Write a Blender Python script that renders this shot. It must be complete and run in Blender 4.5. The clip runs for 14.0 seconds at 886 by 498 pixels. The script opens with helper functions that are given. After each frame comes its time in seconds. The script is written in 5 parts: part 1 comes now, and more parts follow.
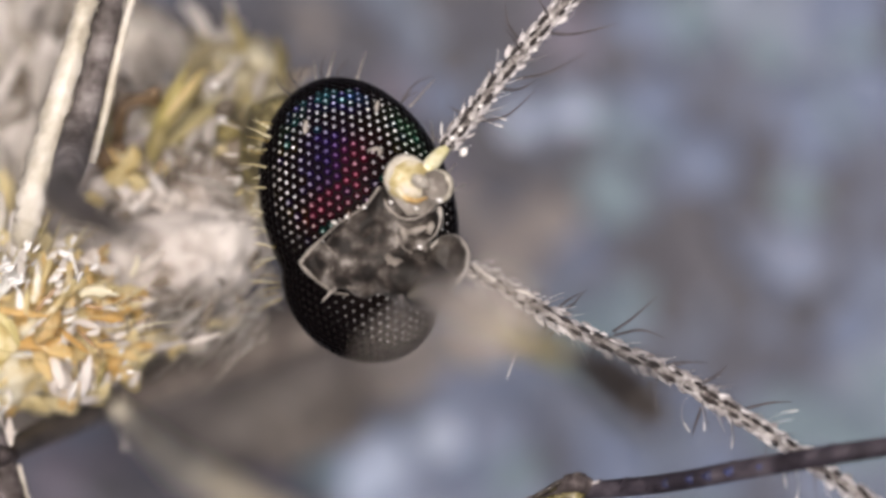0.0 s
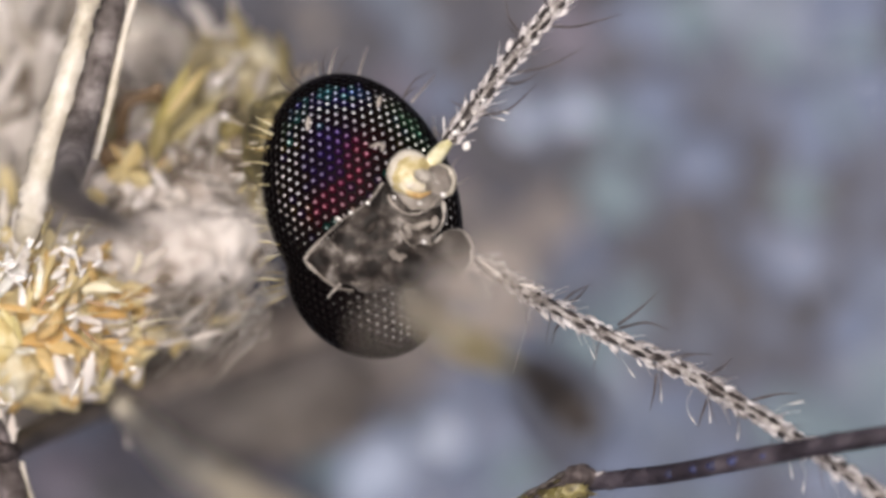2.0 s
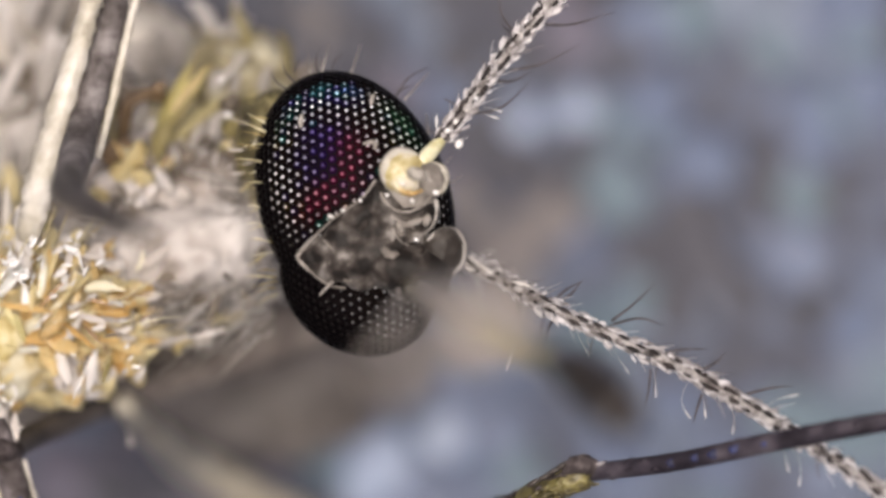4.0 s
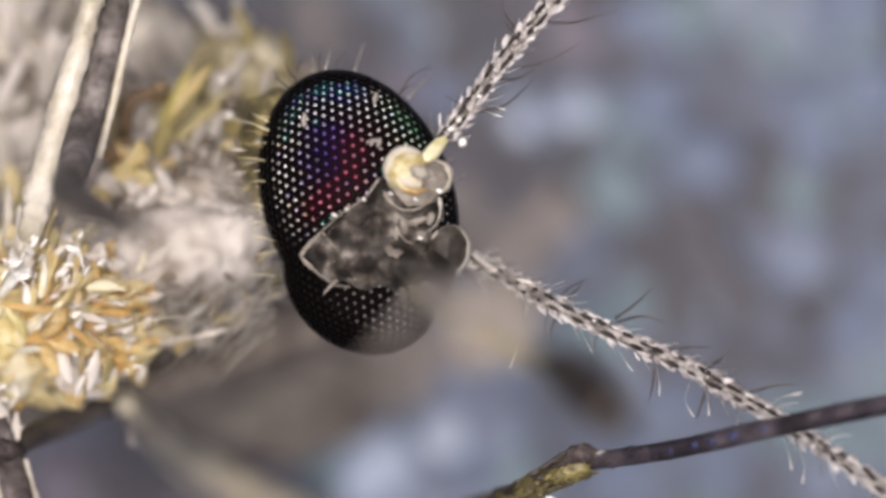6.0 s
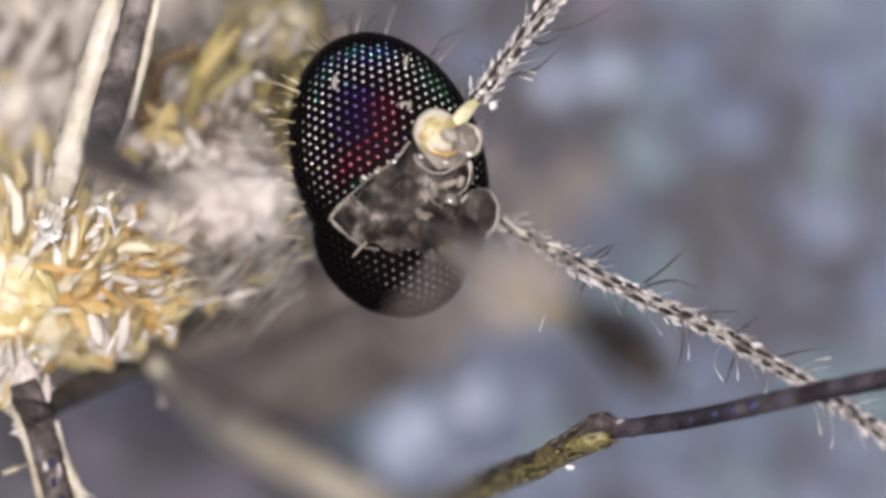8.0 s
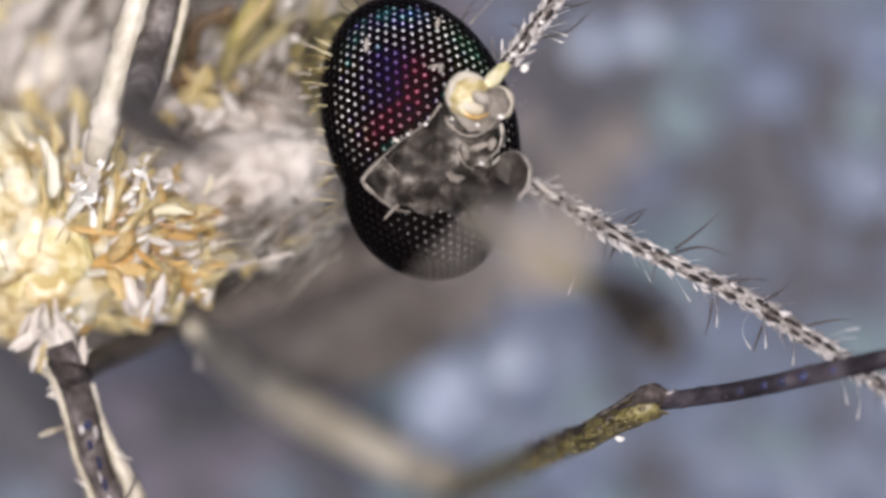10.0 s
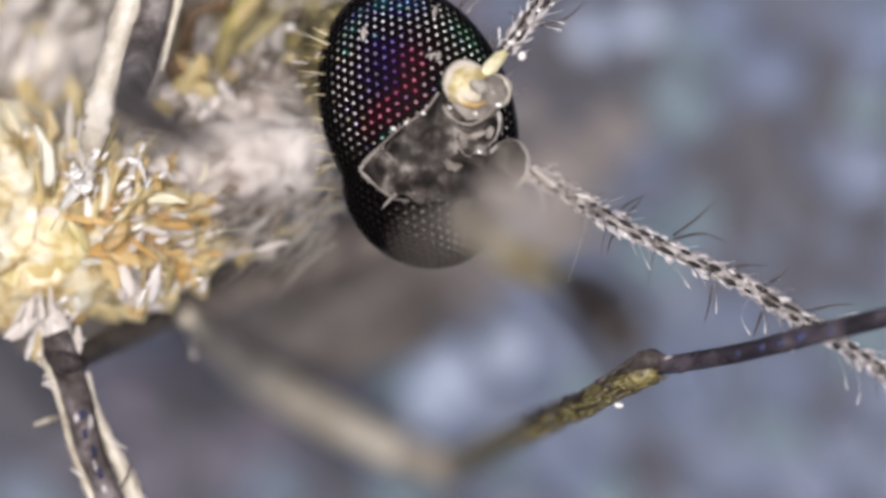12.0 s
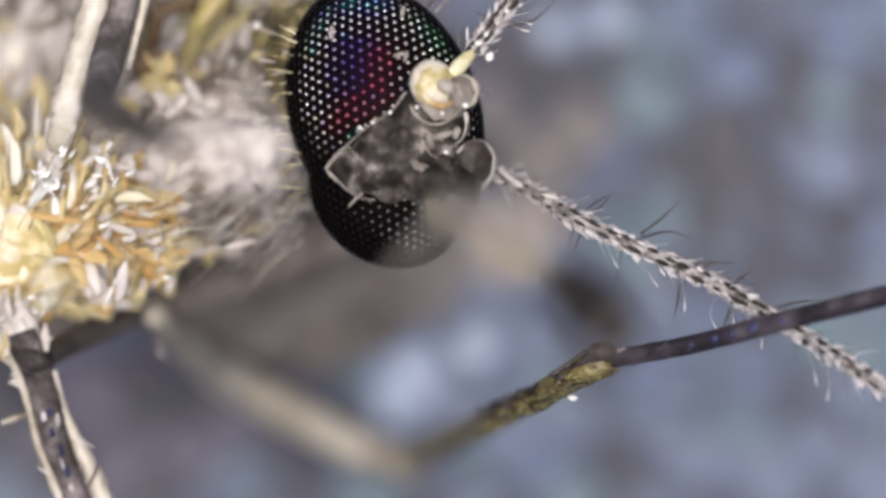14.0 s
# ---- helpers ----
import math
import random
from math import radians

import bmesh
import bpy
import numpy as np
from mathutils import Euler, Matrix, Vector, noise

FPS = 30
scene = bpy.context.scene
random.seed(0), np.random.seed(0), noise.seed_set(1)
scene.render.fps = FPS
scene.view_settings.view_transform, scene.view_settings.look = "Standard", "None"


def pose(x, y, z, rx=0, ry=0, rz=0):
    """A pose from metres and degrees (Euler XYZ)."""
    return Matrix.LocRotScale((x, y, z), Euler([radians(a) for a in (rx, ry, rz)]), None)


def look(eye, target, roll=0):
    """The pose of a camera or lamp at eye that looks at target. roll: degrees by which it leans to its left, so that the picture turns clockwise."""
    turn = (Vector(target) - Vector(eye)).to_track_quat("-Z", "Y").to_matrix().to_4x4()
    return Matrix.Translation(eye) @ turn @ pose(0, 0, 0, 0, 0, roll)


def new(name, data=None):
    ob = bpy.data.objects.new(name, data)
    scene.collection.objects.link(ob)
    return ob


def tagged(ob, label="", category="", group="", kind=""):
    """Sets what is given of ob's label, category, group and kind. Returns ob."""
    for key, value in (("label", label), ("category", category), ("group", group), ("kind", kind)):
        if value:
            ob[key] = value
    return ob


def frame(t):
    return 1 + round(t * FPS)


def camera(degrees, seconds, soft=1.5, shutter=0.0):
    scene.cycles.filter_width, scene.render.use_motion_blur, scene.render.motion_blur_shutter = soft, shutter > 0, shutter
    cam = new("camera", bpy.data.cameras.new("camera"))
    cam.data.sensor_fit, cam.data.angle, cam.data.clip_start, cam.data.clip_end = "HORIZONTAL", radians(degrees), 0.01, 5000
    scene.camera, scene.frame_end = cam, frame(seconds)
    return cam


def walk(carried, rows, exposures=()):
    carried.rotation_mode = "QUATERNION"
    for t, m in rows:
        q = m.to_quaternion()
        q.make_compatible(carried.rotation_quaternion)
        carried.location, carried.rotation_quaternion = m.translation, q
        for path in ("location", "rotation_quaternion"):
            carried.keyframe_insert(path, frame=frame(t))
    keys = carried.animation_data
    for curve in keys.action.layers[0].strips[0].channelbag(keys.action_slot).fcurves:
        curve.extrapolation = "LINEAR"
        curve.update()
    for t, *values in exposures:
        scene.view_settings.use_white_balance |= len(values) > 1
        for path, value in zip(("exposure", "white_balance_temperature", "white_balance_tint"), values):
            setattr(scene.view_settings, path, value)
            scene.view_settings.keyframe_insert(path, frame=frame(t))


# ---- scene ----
# One unit of the plan is 1.2 micrometres; the insect is built in millimetres under an empty scaled to metres.
MM = 0.0012
FAR = 12500.0
cam = camera(7.178, 14.0, soft=3.4, shutter=0.8)
cam.data.dof.use_dof = True
cam.data.dof.focus_distance = FAR * MM * 0.001
cam.data.dof.aperture_fstop = 390.0

PAN = [(0, -71.2, 49.8), (0.5, -69.7, 49.8), (1, -71.2, 49.8), (1.5, -67.4, 47.5), (2, -68.9, 49.8), (2.5, -68.9, 48.2),
       (3, -66.6, 46.8), (5.5, -65.1, 46.8), (6, -66.6, 47.5), (6.5, -66.6, 48.3), (6.6, -58, 42), (6.7, -36, 27), (6.8, -8, 5),
       (7, 0, 0), (7.5, -1.6, -0.8), (8, -13, -18.3), (8.5, 7.7, -22.9), (8.7, 44, -33), (10.8, 50, -96), (11, 49.8, -97.2), (11.5, 51.3, -97.2),
       (12, 47.4, -104.9), (12.5, 38.3, -107.9), (13, 37.5, -108.7), (13.3, 37, -109), (13.4, 25, -109), (13.5, -6.1, -109.4), (13.6, -12, -110), (14, -11.5, -114)]
walk(cam, [(t, pose(0, 0, FAR * MM * 0.001, math.degrees(math.atan(y / FAR)), math.degrees(math.atan(x / FAR)), 0)) for t, x, y in PAN],
     exposures=[(0, 0.0, 6650, 12), (5.5, 0.0, 6650, 12), (7, 0.0, 6500, 12), (8.7, 0.0, 6500, 12), (10.8, 0.0, 6300, 12), (14, 0.0, 6260, 12)])

# ---- light ----
world = bpy.data.worlds.new("sky")
scene.world = world
world.use_nodes = True
wt = world.node_tree
sky = wt.nodes.new("ShaderNodeTexSky")
sky.sky_type, sky.sun_disc = "NISHITA", False
SUN_UP, SUN_TURN = 86.0, 330.0
sky.sun_elevation, sky.sun_rotation = radians(SUN_UP), radians(SUN_TURN)
sky.dust_density, sky.air_density, sky.ozone_density = 9.0, 0.6, 0.3
wt.nodes["Background"].inputs["Strength"].default_value = 0.15
wt.links.new(sky.outputs[0], wt.nodes["Background"].inputs[0])
sun_data = bpy.data.lights.new("sun", "SUN")
sun_data.energy, sun_data.angle, sun_data.color = 3.5, radians(16), (1.0, 0.95, 0.88)
sun = new("sun", sun_data)
sd = Vector((math.sin(radians(SUN_TURN)) * math.cos(radians(SUN_UP)), math.cos(radians(SUN_TURN)) * math.cos(radians(SUN_UP)), math.sin(radians(SUN_UP))))
sun.matrix_world = look(sd * 0.5, (0, 0, 0))


# ---- helpers of this scene ----
def C(x, y, z=0.0):
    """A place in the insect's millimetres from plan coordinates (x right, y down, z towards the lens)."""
    f = (FAR - z) / FAR * MM
    return Vector(((x - 784) * f, (441 - y) * f, z * MM))


def CG(x, y, z):
    return C(x, y, z) * 0.001


def part(name, bm, material, parent, label="", smooth=True):
    me = bpy.data.meshes.new(name)
    bm.to_mesh(me)
    bm.free()
    for m in (material if isinstance(material, (list, tuple)) else [material]):
        me.materials.append(m)
    if smooth:
        me.polygons.foreach_set("use_smooth", [True] * len(me.polygons))
    ob = new(name, me)
    ob.parent = parent
    if label:
        ob["label"] = label
    return ob


def curve_points(pts, n):
    """n points of a Catmull-Rom curve through pts."""
    pts = [Vector(p) for p in pts]
    ext = [2 * pts[0] - pts[1], *pts, 2 * pts[-1] - pts[-2]]
    out = []
    for i in range(n):
        s = i / (n - 1) * (len(pts) - 1)
        k = min(int(s), len(pts) - 2)
        u = s - k
        a, b, c, d = ext[k:k + 4]
        out.append(0.5 * (2 * b + (c - a) * u + (2 * a - 5 * b + 4 * c - d) * u * u + (3 * b - a - 3 * c + d) * u ** 3))
    return out


def sweep(bm, pts, radii, sides=8, flat=1.0, jitter=0.0, mat=0, up=(0.13, 0.2, 1.0), rng=random):
    """A closed tapered tube along pts; flat squeezes it along its second axis."""
    pts = [Vector(p) for p in pts]
    rings = []
    side = None
    for i, p in enumerate(pts):
        d = (pts[min(i + 1, len(pts) - 1)] - pts[max(i - 1, 0)]).normalized()
        if side is None:
            side = d.cross(Vector(up))
            if side.length < 1e-6:
                side = d.cross(Vector((1, 0, 0)))
        side = (side - d * side.dot(d)).normalized()
        other = d.cross(side)
        r = radii[i] if isinstance(radii, (list, tuple)) else radii
        ring = []
        for k in range(sides):
            a = 2 * math.pi * k / sides
            q = r * (1 + jitter * rng.uniform(-1, 1))
            ring.append(bm.verts.new(p + side * (math.cos(a) * q) + other * (math.sin(a) * q * flat)))
        rings.append(ring)
    for r0, r1 in zip(rings, rings[1:]):
        for k in range(sides):
            bm.faces.new((r0[k], r0[(k + 1) % sides], r1[(k + 1) % sides], r1[k])).material_index = mat
    bm.faces.new(rings[0][::-1]).material_index = mat
    bm.faces.new(rings[-1]).material_index = mat


def blob(bm, centre, axes, turn=0.0, seg=24, rings=14, rough=0.0, freq=3.0, mat=0):
    """An ellipsoid with an uneven surface; turn is its lean about the line of sight, in degrees."""
    made = bmesh.ops.create_uvsphere(bm, u_segments=seg, v_segments=rings, radius=1.0)["verts"]
    m = Matrix.Translation(centre) @ Matrix.Rotation(radians(turn), 4, "Z") @ Matrix.Diagonal((*axes, 1))
    for v in made:
        s = 1 + rough * noise.noise(v.co * freq + Vector(centre) * 3)
        v.co = m @ (v.co * s)
    for f in {f for v in made for f in v.link_faces}:
        f.material_index = mat


def node_mat(name):
    m = bpy.data.materials.new(name)
    m.use_nodes = True
    nt = m.node_tree
    return m, nt, nt.nodes["Principled BSDF"]


def ramp(nt, stops):
    r = nt.nodes.new("ShaderNodeValToRGB")
    e = r.color_ramp.elements
    while len(e) < len(stops):
        e.new(0.5)
    for el, (p, c) in zip(e, stops):
        el.position, el.color = p, (*c, 1)
    return r


def surface(name, stops, scale=20.0, rough=0.5, bump=0.3, sheen=0.0, coat=0.0, spec=0.5, through_light=0.0, glassy=0.0,
            by="noise", metal=0.0, detail=6.0, fine=4.0, world_size=False, subsurface=0.0, within=0.3):
    """Two scales of noise choose a colour along the stops; by='object' or 'island' varies it piece by piece."""
    m, nt, b = node_mat(name)
    tex = nt.nodes.new("ShaderNodeTexCoord")
    n1, n2 = nt.nodes.new("ShaderNodeTexNoise"), nt.nodes.new("ShaderNodeTexNoise")
    for n, s in ((n1, scale), (n2, scale * fine)):
        n.inputs["Scale"].default_value = s
        n.inputs["Detail"].default_value = detail
        nt.links.new(tex.outputs["Object"], n.inputs["Vector"])
    mix = nt.nodes.new("ShaderNodeMath")
    mix.operation = "MULTIPLY_ADD"
    mix.inputs[1].default_value = 0.35
    nt.links.new(n2.outputs["Fac"], mix.inputs[0])
    last = mix
    off = nt.nodes.new("ShaderNodeMath")
    off.operation = "MULTIPLY_ADD"
    off.inputs[1].default_value, off.inputs[2].default_value = 1.6, -0.48
    nt.links.new(n1.outputs["Fac"], off.inputs[0])
    nt.links.new(off.outputs[0], mix.inputs[2])
    if by != "noise":
        src = nt.nodes.new("ShaderNodeObjectInfo" if by == "object" else "ShaderNodeNewGeometry")
        out = src.outputs["Random"] if by == "object" else src.outputs["Random Per Island"]
        half = nt.nodes.new("ShaderNodeMath")
        half.operation = "MULTIPLY_ADD"
        half.inputs[1].default_value = within
        nt.links.new(mix.outputs[0], half.inputs[0])
        both = nt.nodes.new("ShaderNodeMath")
        both.operation = "MULTIPLY_ADD"
        both.inputs[1].default_value, both.inputs[2].default_value = 1.2 - within, -0.08
        nt.links.new(out, both.inputs[0])
        nt.links.new(both.outputs[0], half.inputs[2])
        last = half
    r = ramp(nt, stops)
    nt.links.new(last.outputs[0], r.inputs[0])
    nt.links.new(r.outputs[0], b.inputs["Base Color"])
    b.inputs["Roughness"].default_value = rough
    b.inputs["Metallic"].default_value = metal
    b.inputs["Specular IOR Level"].default_value = spec
    b.inputs["Sheen Weight"].default_value = sheen
    b.inputs["Sheen Roughness"].default_value = 0.35
    b.inputs["Coat Weight"].default_value = coat
    b.inputs["Coat Roughness"].default_value = 0.12
    b.inputs["Transmission Weight"].default_value = glassy
    if subsurface:
        b.inputs["Subsurface Weight"].default_value = subsurface
        b.inputs["Subsurface Radius"].default_value = (1.0, 0.7, 0.35)
        b.inputs["Subsurface Scale"].default_value = 3e-5
    if bump:
        bp = nt.nodes.new("ShaderNodeBump")
        bp.inputs["Strength"].default_value = bump
        bp.inputs["Distance"].default_value = 0.000008 if not world_size else 0.0002
        nt.links.new(n2.outputs["Fac"], bp.inputs["Height"])
        nt.links.new(bp.outputs[0], b.inputs["Normal"])
    if through_light:
        tr = nt.nodes.new("ShaderNodeBsdfTranslucent")
        nt.links.new(r.outputs[0], tr.inputs["Color"])
        ms = nt.nodes.new("ShaderNodeMixShader")
        ms.inputs[0].default_value = through_light
        nt.links.new(b.outputs[0], ms.inputs[1])
        nt.links.new(tr.outputs[0], ms.inputs[2])
        nt.links.new(ms.outputs[0], nt.nodes["Material Output"].inputs["Surface"])
    return m


# ---- materials ----
EYE_BLACK = surface("eye_black", [(0.2, (0.003, 0.002, 0.0025)), (0.9, (0.005, 0.0035, 0.004))], 60, 0.45, 0.2, spec=0.02)
FACE = surface("face_cuticle", [(0.4, (0.009, 0.0065, 0.005)), (0.52, (0.032, 0.025, 0.021)), (0.64, (0.085, 0.073, 0.064)), (0.8, (0.27, 0.248, 0.23))], 17, 0.6, 0.2, fine=3.0, sheen=0.3, through_light=0.3, spec=0.3)
PEDICEL = surface("pedicel_cuticle", [(0.3, (0.42, 0.34, 0.15)), (0.46, (0.52, 0.45, 0.25)), (0.58, (0.6, 0.54, 0.36)), (0.72, (0.7, 0.645, 0.54))], 22, 0.35, 0.15, sheen=0.2, coat=0.15, through_light=0.3)
COLLAR_PALE = surface("pale_grey_collar", [(0.25, (0.26, 0.235, 0.2)), (0.55, (0.42, 0.39, 0.345)), (0.85, (0.58, 0.55, 0.5))], 16, 0.45, 0.15, coat=0.1, through_light=0.35)
DARK_PATCH = surface("dark_face_patch", [(0.25, (0.008, 0.006, 0.005)), (0.55, (0.02, 0.015, 0.012)), (0.85, (0.06, 0.05, 0.042))], 22, 0.6, 0.2, spec=0.2)
COLLAR = surface("glassy_grey_collar", [(0.25, (0.1, 0.085, 0.072)), (0.55, (0.2, 0.175, 0.152)), (0.85, (0.38, 0.345, 0.31))], 9, 0.4, 0.15, sheen=0.3, coat=0.2, through_light=0.35)
RIDGE_GREY = surface("thin_grey_edge", [(0.2, (0.146, 0.130, 0.114)), (0.6, (0.354, 0.322, 0.291)), (0.9, (0.624, 0.582, 0.541))], 20, 0.35, 0.3, through_light=0.3)
RIM_PALE = surface("glassy_rim", [(0.2, (0.34, 0.3, 0.23)), (0.5, (0.52, 0.485, 0.41)), (0.85, (0.72, 0.69, 0.63))], 14, 0.25, 0.2, coat=0.5, through_light=0.4)
RIM_GREY = surface("grey_glassy_rim", [(0.2, (0.2, 0.18, 0.16)), (0.55, (0.36, 0.33, 0.305)), (0.85, (0.56, 0.53, 0.5))], 12, 0.3, 0.2, coat=0.4, through_light=0.4)
LOBE = surface("translucent_lobe", [(0.3, (0.03, 0.024, 0.02)), (0.52, (0.075, 0.065, 0.057)), (0.75, (0.19, 0.172, 0.157))], 12, 0.5, 0.2, sheen=0.3, through_light=0.35, spec=0.3)
NECK_YELLOW = surface("pale_yellow_joint", [(0.2, (0.6, 0.56, 0.3)), (0.8, (0.85, 0.82, 0.62))], 25, 0.2, 0.2, coat=0.8, through_light=0.3)
NECK_YELLOW_DULL = surface("waxy_yellow", [(0.3, (0.42, 0.33, 0.13)), (0.45, (0.56, 0.49, 0.26)), (0.6, (0.62, 0.56, 0.36)), (0.75, (0.68, 0.63, 0.47))], 14, 0.6, 0.15, through_light=0.25)
SHAFT = surface("flagellum_brown", [(0.2, (0.045, 0.037, 0.034)), (0.4, (0.17, 0.15, 0.143)), (0.55, (0.36, 0.335, 0.325)), (0.8, (0.6, 0.575, 0.57))], 30, 0.35, 0.5, through_light=0.3, coat=0.3)
SCALE_PALE = surface("pale_scale", [(0.1, (0.24, 0.215, 0.21)), (0.5, (0.48, 0.455, 0.46)), (0.9, (0.8, 0.78, 0.79))], 30, 0.3, 0.2, by="island", coat=0.6, through_light=0.35)
HAIR_DARK = surface("dark_bristle", [(0.2, (0.012, 0.01, 0.01)), (0.8, (0.035, 0.027, 0.026))], 40, 0.55, 0.2, spec=0.15)
HAIR_PALE = surface("pale_hair", [(0.1, (0.420, 0.389, 0.348)), (0.5, (0.683, 0.648, 0.603)), (0.9, (0.892, 0.886, 0.905))], 30, 0.35, 0.1, by="island", through_light=0.35)
BRISTLE = surface("bristle_grey_brown", [(0.2, (0.035, 0.03, 0.032)), (0.8, (0.085, 0.076, 0.08))], 40, 0.55, 0.2, spec=0.15)
NECK_DOWN = surface("neck_down", [(0.1, (0.31, 0.285, 0.25)), (0.5, (0.5, 0.47, 0.43)), (0.9, (0.66, 0.64, 0.625))], 30, 0.35, 0.1, by="island", through_light=0.35)
HAIR_GOLD = surface("golden_hair", [(0.1, (0.3, 0.22, 0.08)), (0.5, (0.6, 0.52, 0.26)), (0.9, (0.85, 0.8, 0.6))], 30, 0.3, 0.1, by="island", through_light=0.35, coat=0.5)
SCALE_OLIVE = surface("olive_scale", [(0.05, (0.1, 0.07, 0.02)), (0.35, (0.3, 0.25, 0.08)), (0.65, (0.52, 0.46, 0.2)), (0.95, (0.7, 0.66, 0.46))], 20, 0.3, 0.3, by="object", coat=0.4, through_light=0.25)
SCALE_GOLD = surface("golden_scale", [(0.00, (0.419, 0.265, 0.088)), (0.12, (0.618, 0.445, 0.190)), (0.28, (0.738, 0.604, 0.341)), (0.50, (0.818, 0.762, 0.557)), (0.80, (0.858, 0.868, 0.861))], 18, 0.3, 0.3, by="object", coat=0.4, through_light=0.5)
FLAKE_AMBER = surface("amber_flake", [(0.1, (0.58, 0.37, 0.11)), (0.45, (0.76, 0.56, 0.23)), (0.8, (0.83, 0.75, 0.48))], 34, 0.5, 0.2, by="object", coat=0.3, within=0.75, through_light=0.68)
FLAKE_CREAM = surface("cream_flake", [(0.1, (0.62, 0.5, 0.23)), (0.5, (0.77, 0.68, 0.4)), (0.9, (0.85, 0.8, 0.6))], 34, 0.5, 0.2, by="object", coat=0.3, within=0.75, through_light=0.68)
FLAKE_PEARL = surface("pearly_flake", [(0.1, (0.55, 0.5, 0.46)), (0.5, (0.72, 0.68, 0.64)), (0.9, (0.84, 0.82, 0.81))], 34, 0.4, 0.2, by="object", coat=0.3, within=0.65, through_light=0.5)
FLAKE_DULL = surface("dull_grey_flake", [(0.1, (0.3, 0.27, 0.24)), (0.5, (0.5, 0.47, 0.44)), (0.9, (0.68, 0.65, 0.63))], 34, 0.5, 0.2, by="object", within=0.65, through_light=0.5)
FLAKE_OLIVE = surface("dull_olive_flake", [(0.1, (0.13, 0.105, 0.035)), (0.5, (0.26, 0.215, 0.085)), (0.9, (0.42, 0.37, 0.2))], 34, 0.5, 0.2, by="object", within=0.65, through_light=0.45)
OCCIPUT = surface("dark_olive_cuticle", [(0.2, (0.03, 0.024, 0.01)), (0.5, (0.08, 0.066, 0.026)), (0.8, (0.2, 0.17, 0.08))], 14, 0.5, 0.5, coat=0.1)
FOLD_BROWN = surface("soft_brown_fold", [(0.2, (0.045, 0.028, 0.014)), (0.5, (0.1, 0.062, 0.03)), (0.8, (0.17, 0.115, 0.06))], 12, 0.6, 0.4)
SCALE_BROWN = surface("brown_scale", [(0.1, (0.05, 0.025, 0.01)), (0.5, (0.16, 0.08, 0.03)), (0.95, (0.3, 0.18, 0.08))], 20, 0.3, 0.3, by="object", coat=0.4)
# dusky brown that puts the shade of dark gaps into scales and knobs
SCALE_SHADE = surface("dusky_scale", [(0.1, (0.035, 0.027, 0.02)), (0.5, (0.09, 0.07, 0.05)), (0.95, (0.2, 0.165, 0.125))], 20, 0.5, 0.3, by="object")
SCALE_WHITE = surface("silvery_scale", [(0.1, (0.62, 0.59, 0.55)), (0.6, (0.8, 0.78, 0.75)), (0.95, (0.88, 0.87, 0.86))], 25, 0.3, 0.2, by="object", coat=0.8, through_light=0.3)
BODY_YELLOW = surface("thorax_yellow", [(0.15, (0.26, 0.18, 0.08)), (0.36, (0.46, 0.36, 0.18)), (0.52, (0.58, 0.51, 0.33)), (0.78, (0.68, 0.66, 0.54))], 13, 0.4, 0.4, sheen=0.1, coat=0.2, through_light=0.25)
AMBER_FOLD = surface("amber_fold", [(0.18, (0.254, 0.135, 0.037)), (0.36, (0.547, 0.363, 0.137)), (0.52, (0.722, 0.611, 0.360)), (0.75, (0.801, 0.809, 0.746))], 16, 0.35, 0.15, coat=0.25, through_light=0.4)
BODY_GREY = surface("pleura_grey", [(0.2, (0.07, 0.055, 0.04)), (0.4, (0.2, 0.17, 0.14)), (0.58, (0.38, 0.345, 0.3)), (0.8, (0.58, 0.55, 0.5))], 5, 0.85, 0.6, spec=0.1)
NECK_GREY = surface("neck_grey", [(0.2, (0.11, 0.09, 0.075)), (0.4, (0.26, 0.23, 0.21)), (0.58, (0.4, 0.37, 0.35)), (0.8, (0.47, 0.445, 0.43))], 5, 0.85, 0.6, spec=0.1)
BODY_OLIVE = surface("olive_plate", [(0.15, (0.07, 0.052, 0.024)), (0.38, (0.19, 0.16, 0.09)), (0.55, (0.32, 0.29, 0.2)), (0.85, (0.48, 0.455, 0.37))], 7, 0.45, 0.5, coat=0.1)
LEG_DARK = surface("leg_dark_brown", [(0.2, (0.012, 0.009, 0.009)), (0.5, (0.038, 0.031, 0.031)), (0.8, (0.102, 0.085, 0.085))], 18, 0.6, 0.6, spec=0.12)
LEG_UMBER = surface("leg_umber", [(0.2, (0.025, 0.02, 0.018)), (0.5, (0.065, 0.055, 0.055)), (0.8, (0.16, 0.14, 0.145))], 14, 0.6, 0.6, spec=0.12)
GLINT_BLUE = surface("blue_glint", [(0.2, (0.008, 0.009, 0.024)), (0.6, (0.016, 0.02, 0.06)), (0.9, (0.032, 0.042, 0.12))], 30, 0.5, 0.2, spec=0.2)
TARSUS = surface("tarsus_brown", [(0.2, (0.009, 0.007, 0.01)), (0.5, (0.025, 0.021, 0.028)), (0.8, (0.06, 0.052, 0.062))], 9, 0.6, 0.25, spec=0.1)
LEG_TAUPE = surface("leg_taupe", [(0.2, (0.045, 0.038, 0.036)), (0.5, (0.105, 0.092, 0.09)), (0.8, (0.2, 0.182, 0.18))], 14, 0.6, 0.4, spec=0.12)
LEG_BROWN = surface("leg_soft_brown", [(0.2, (0.043, 0.034, 0.027)), (0.5, (0.103, 0.085, 0.070)), (0.8, (0.179, 0.153, 0.129))], 10, 0.45, 0.5)
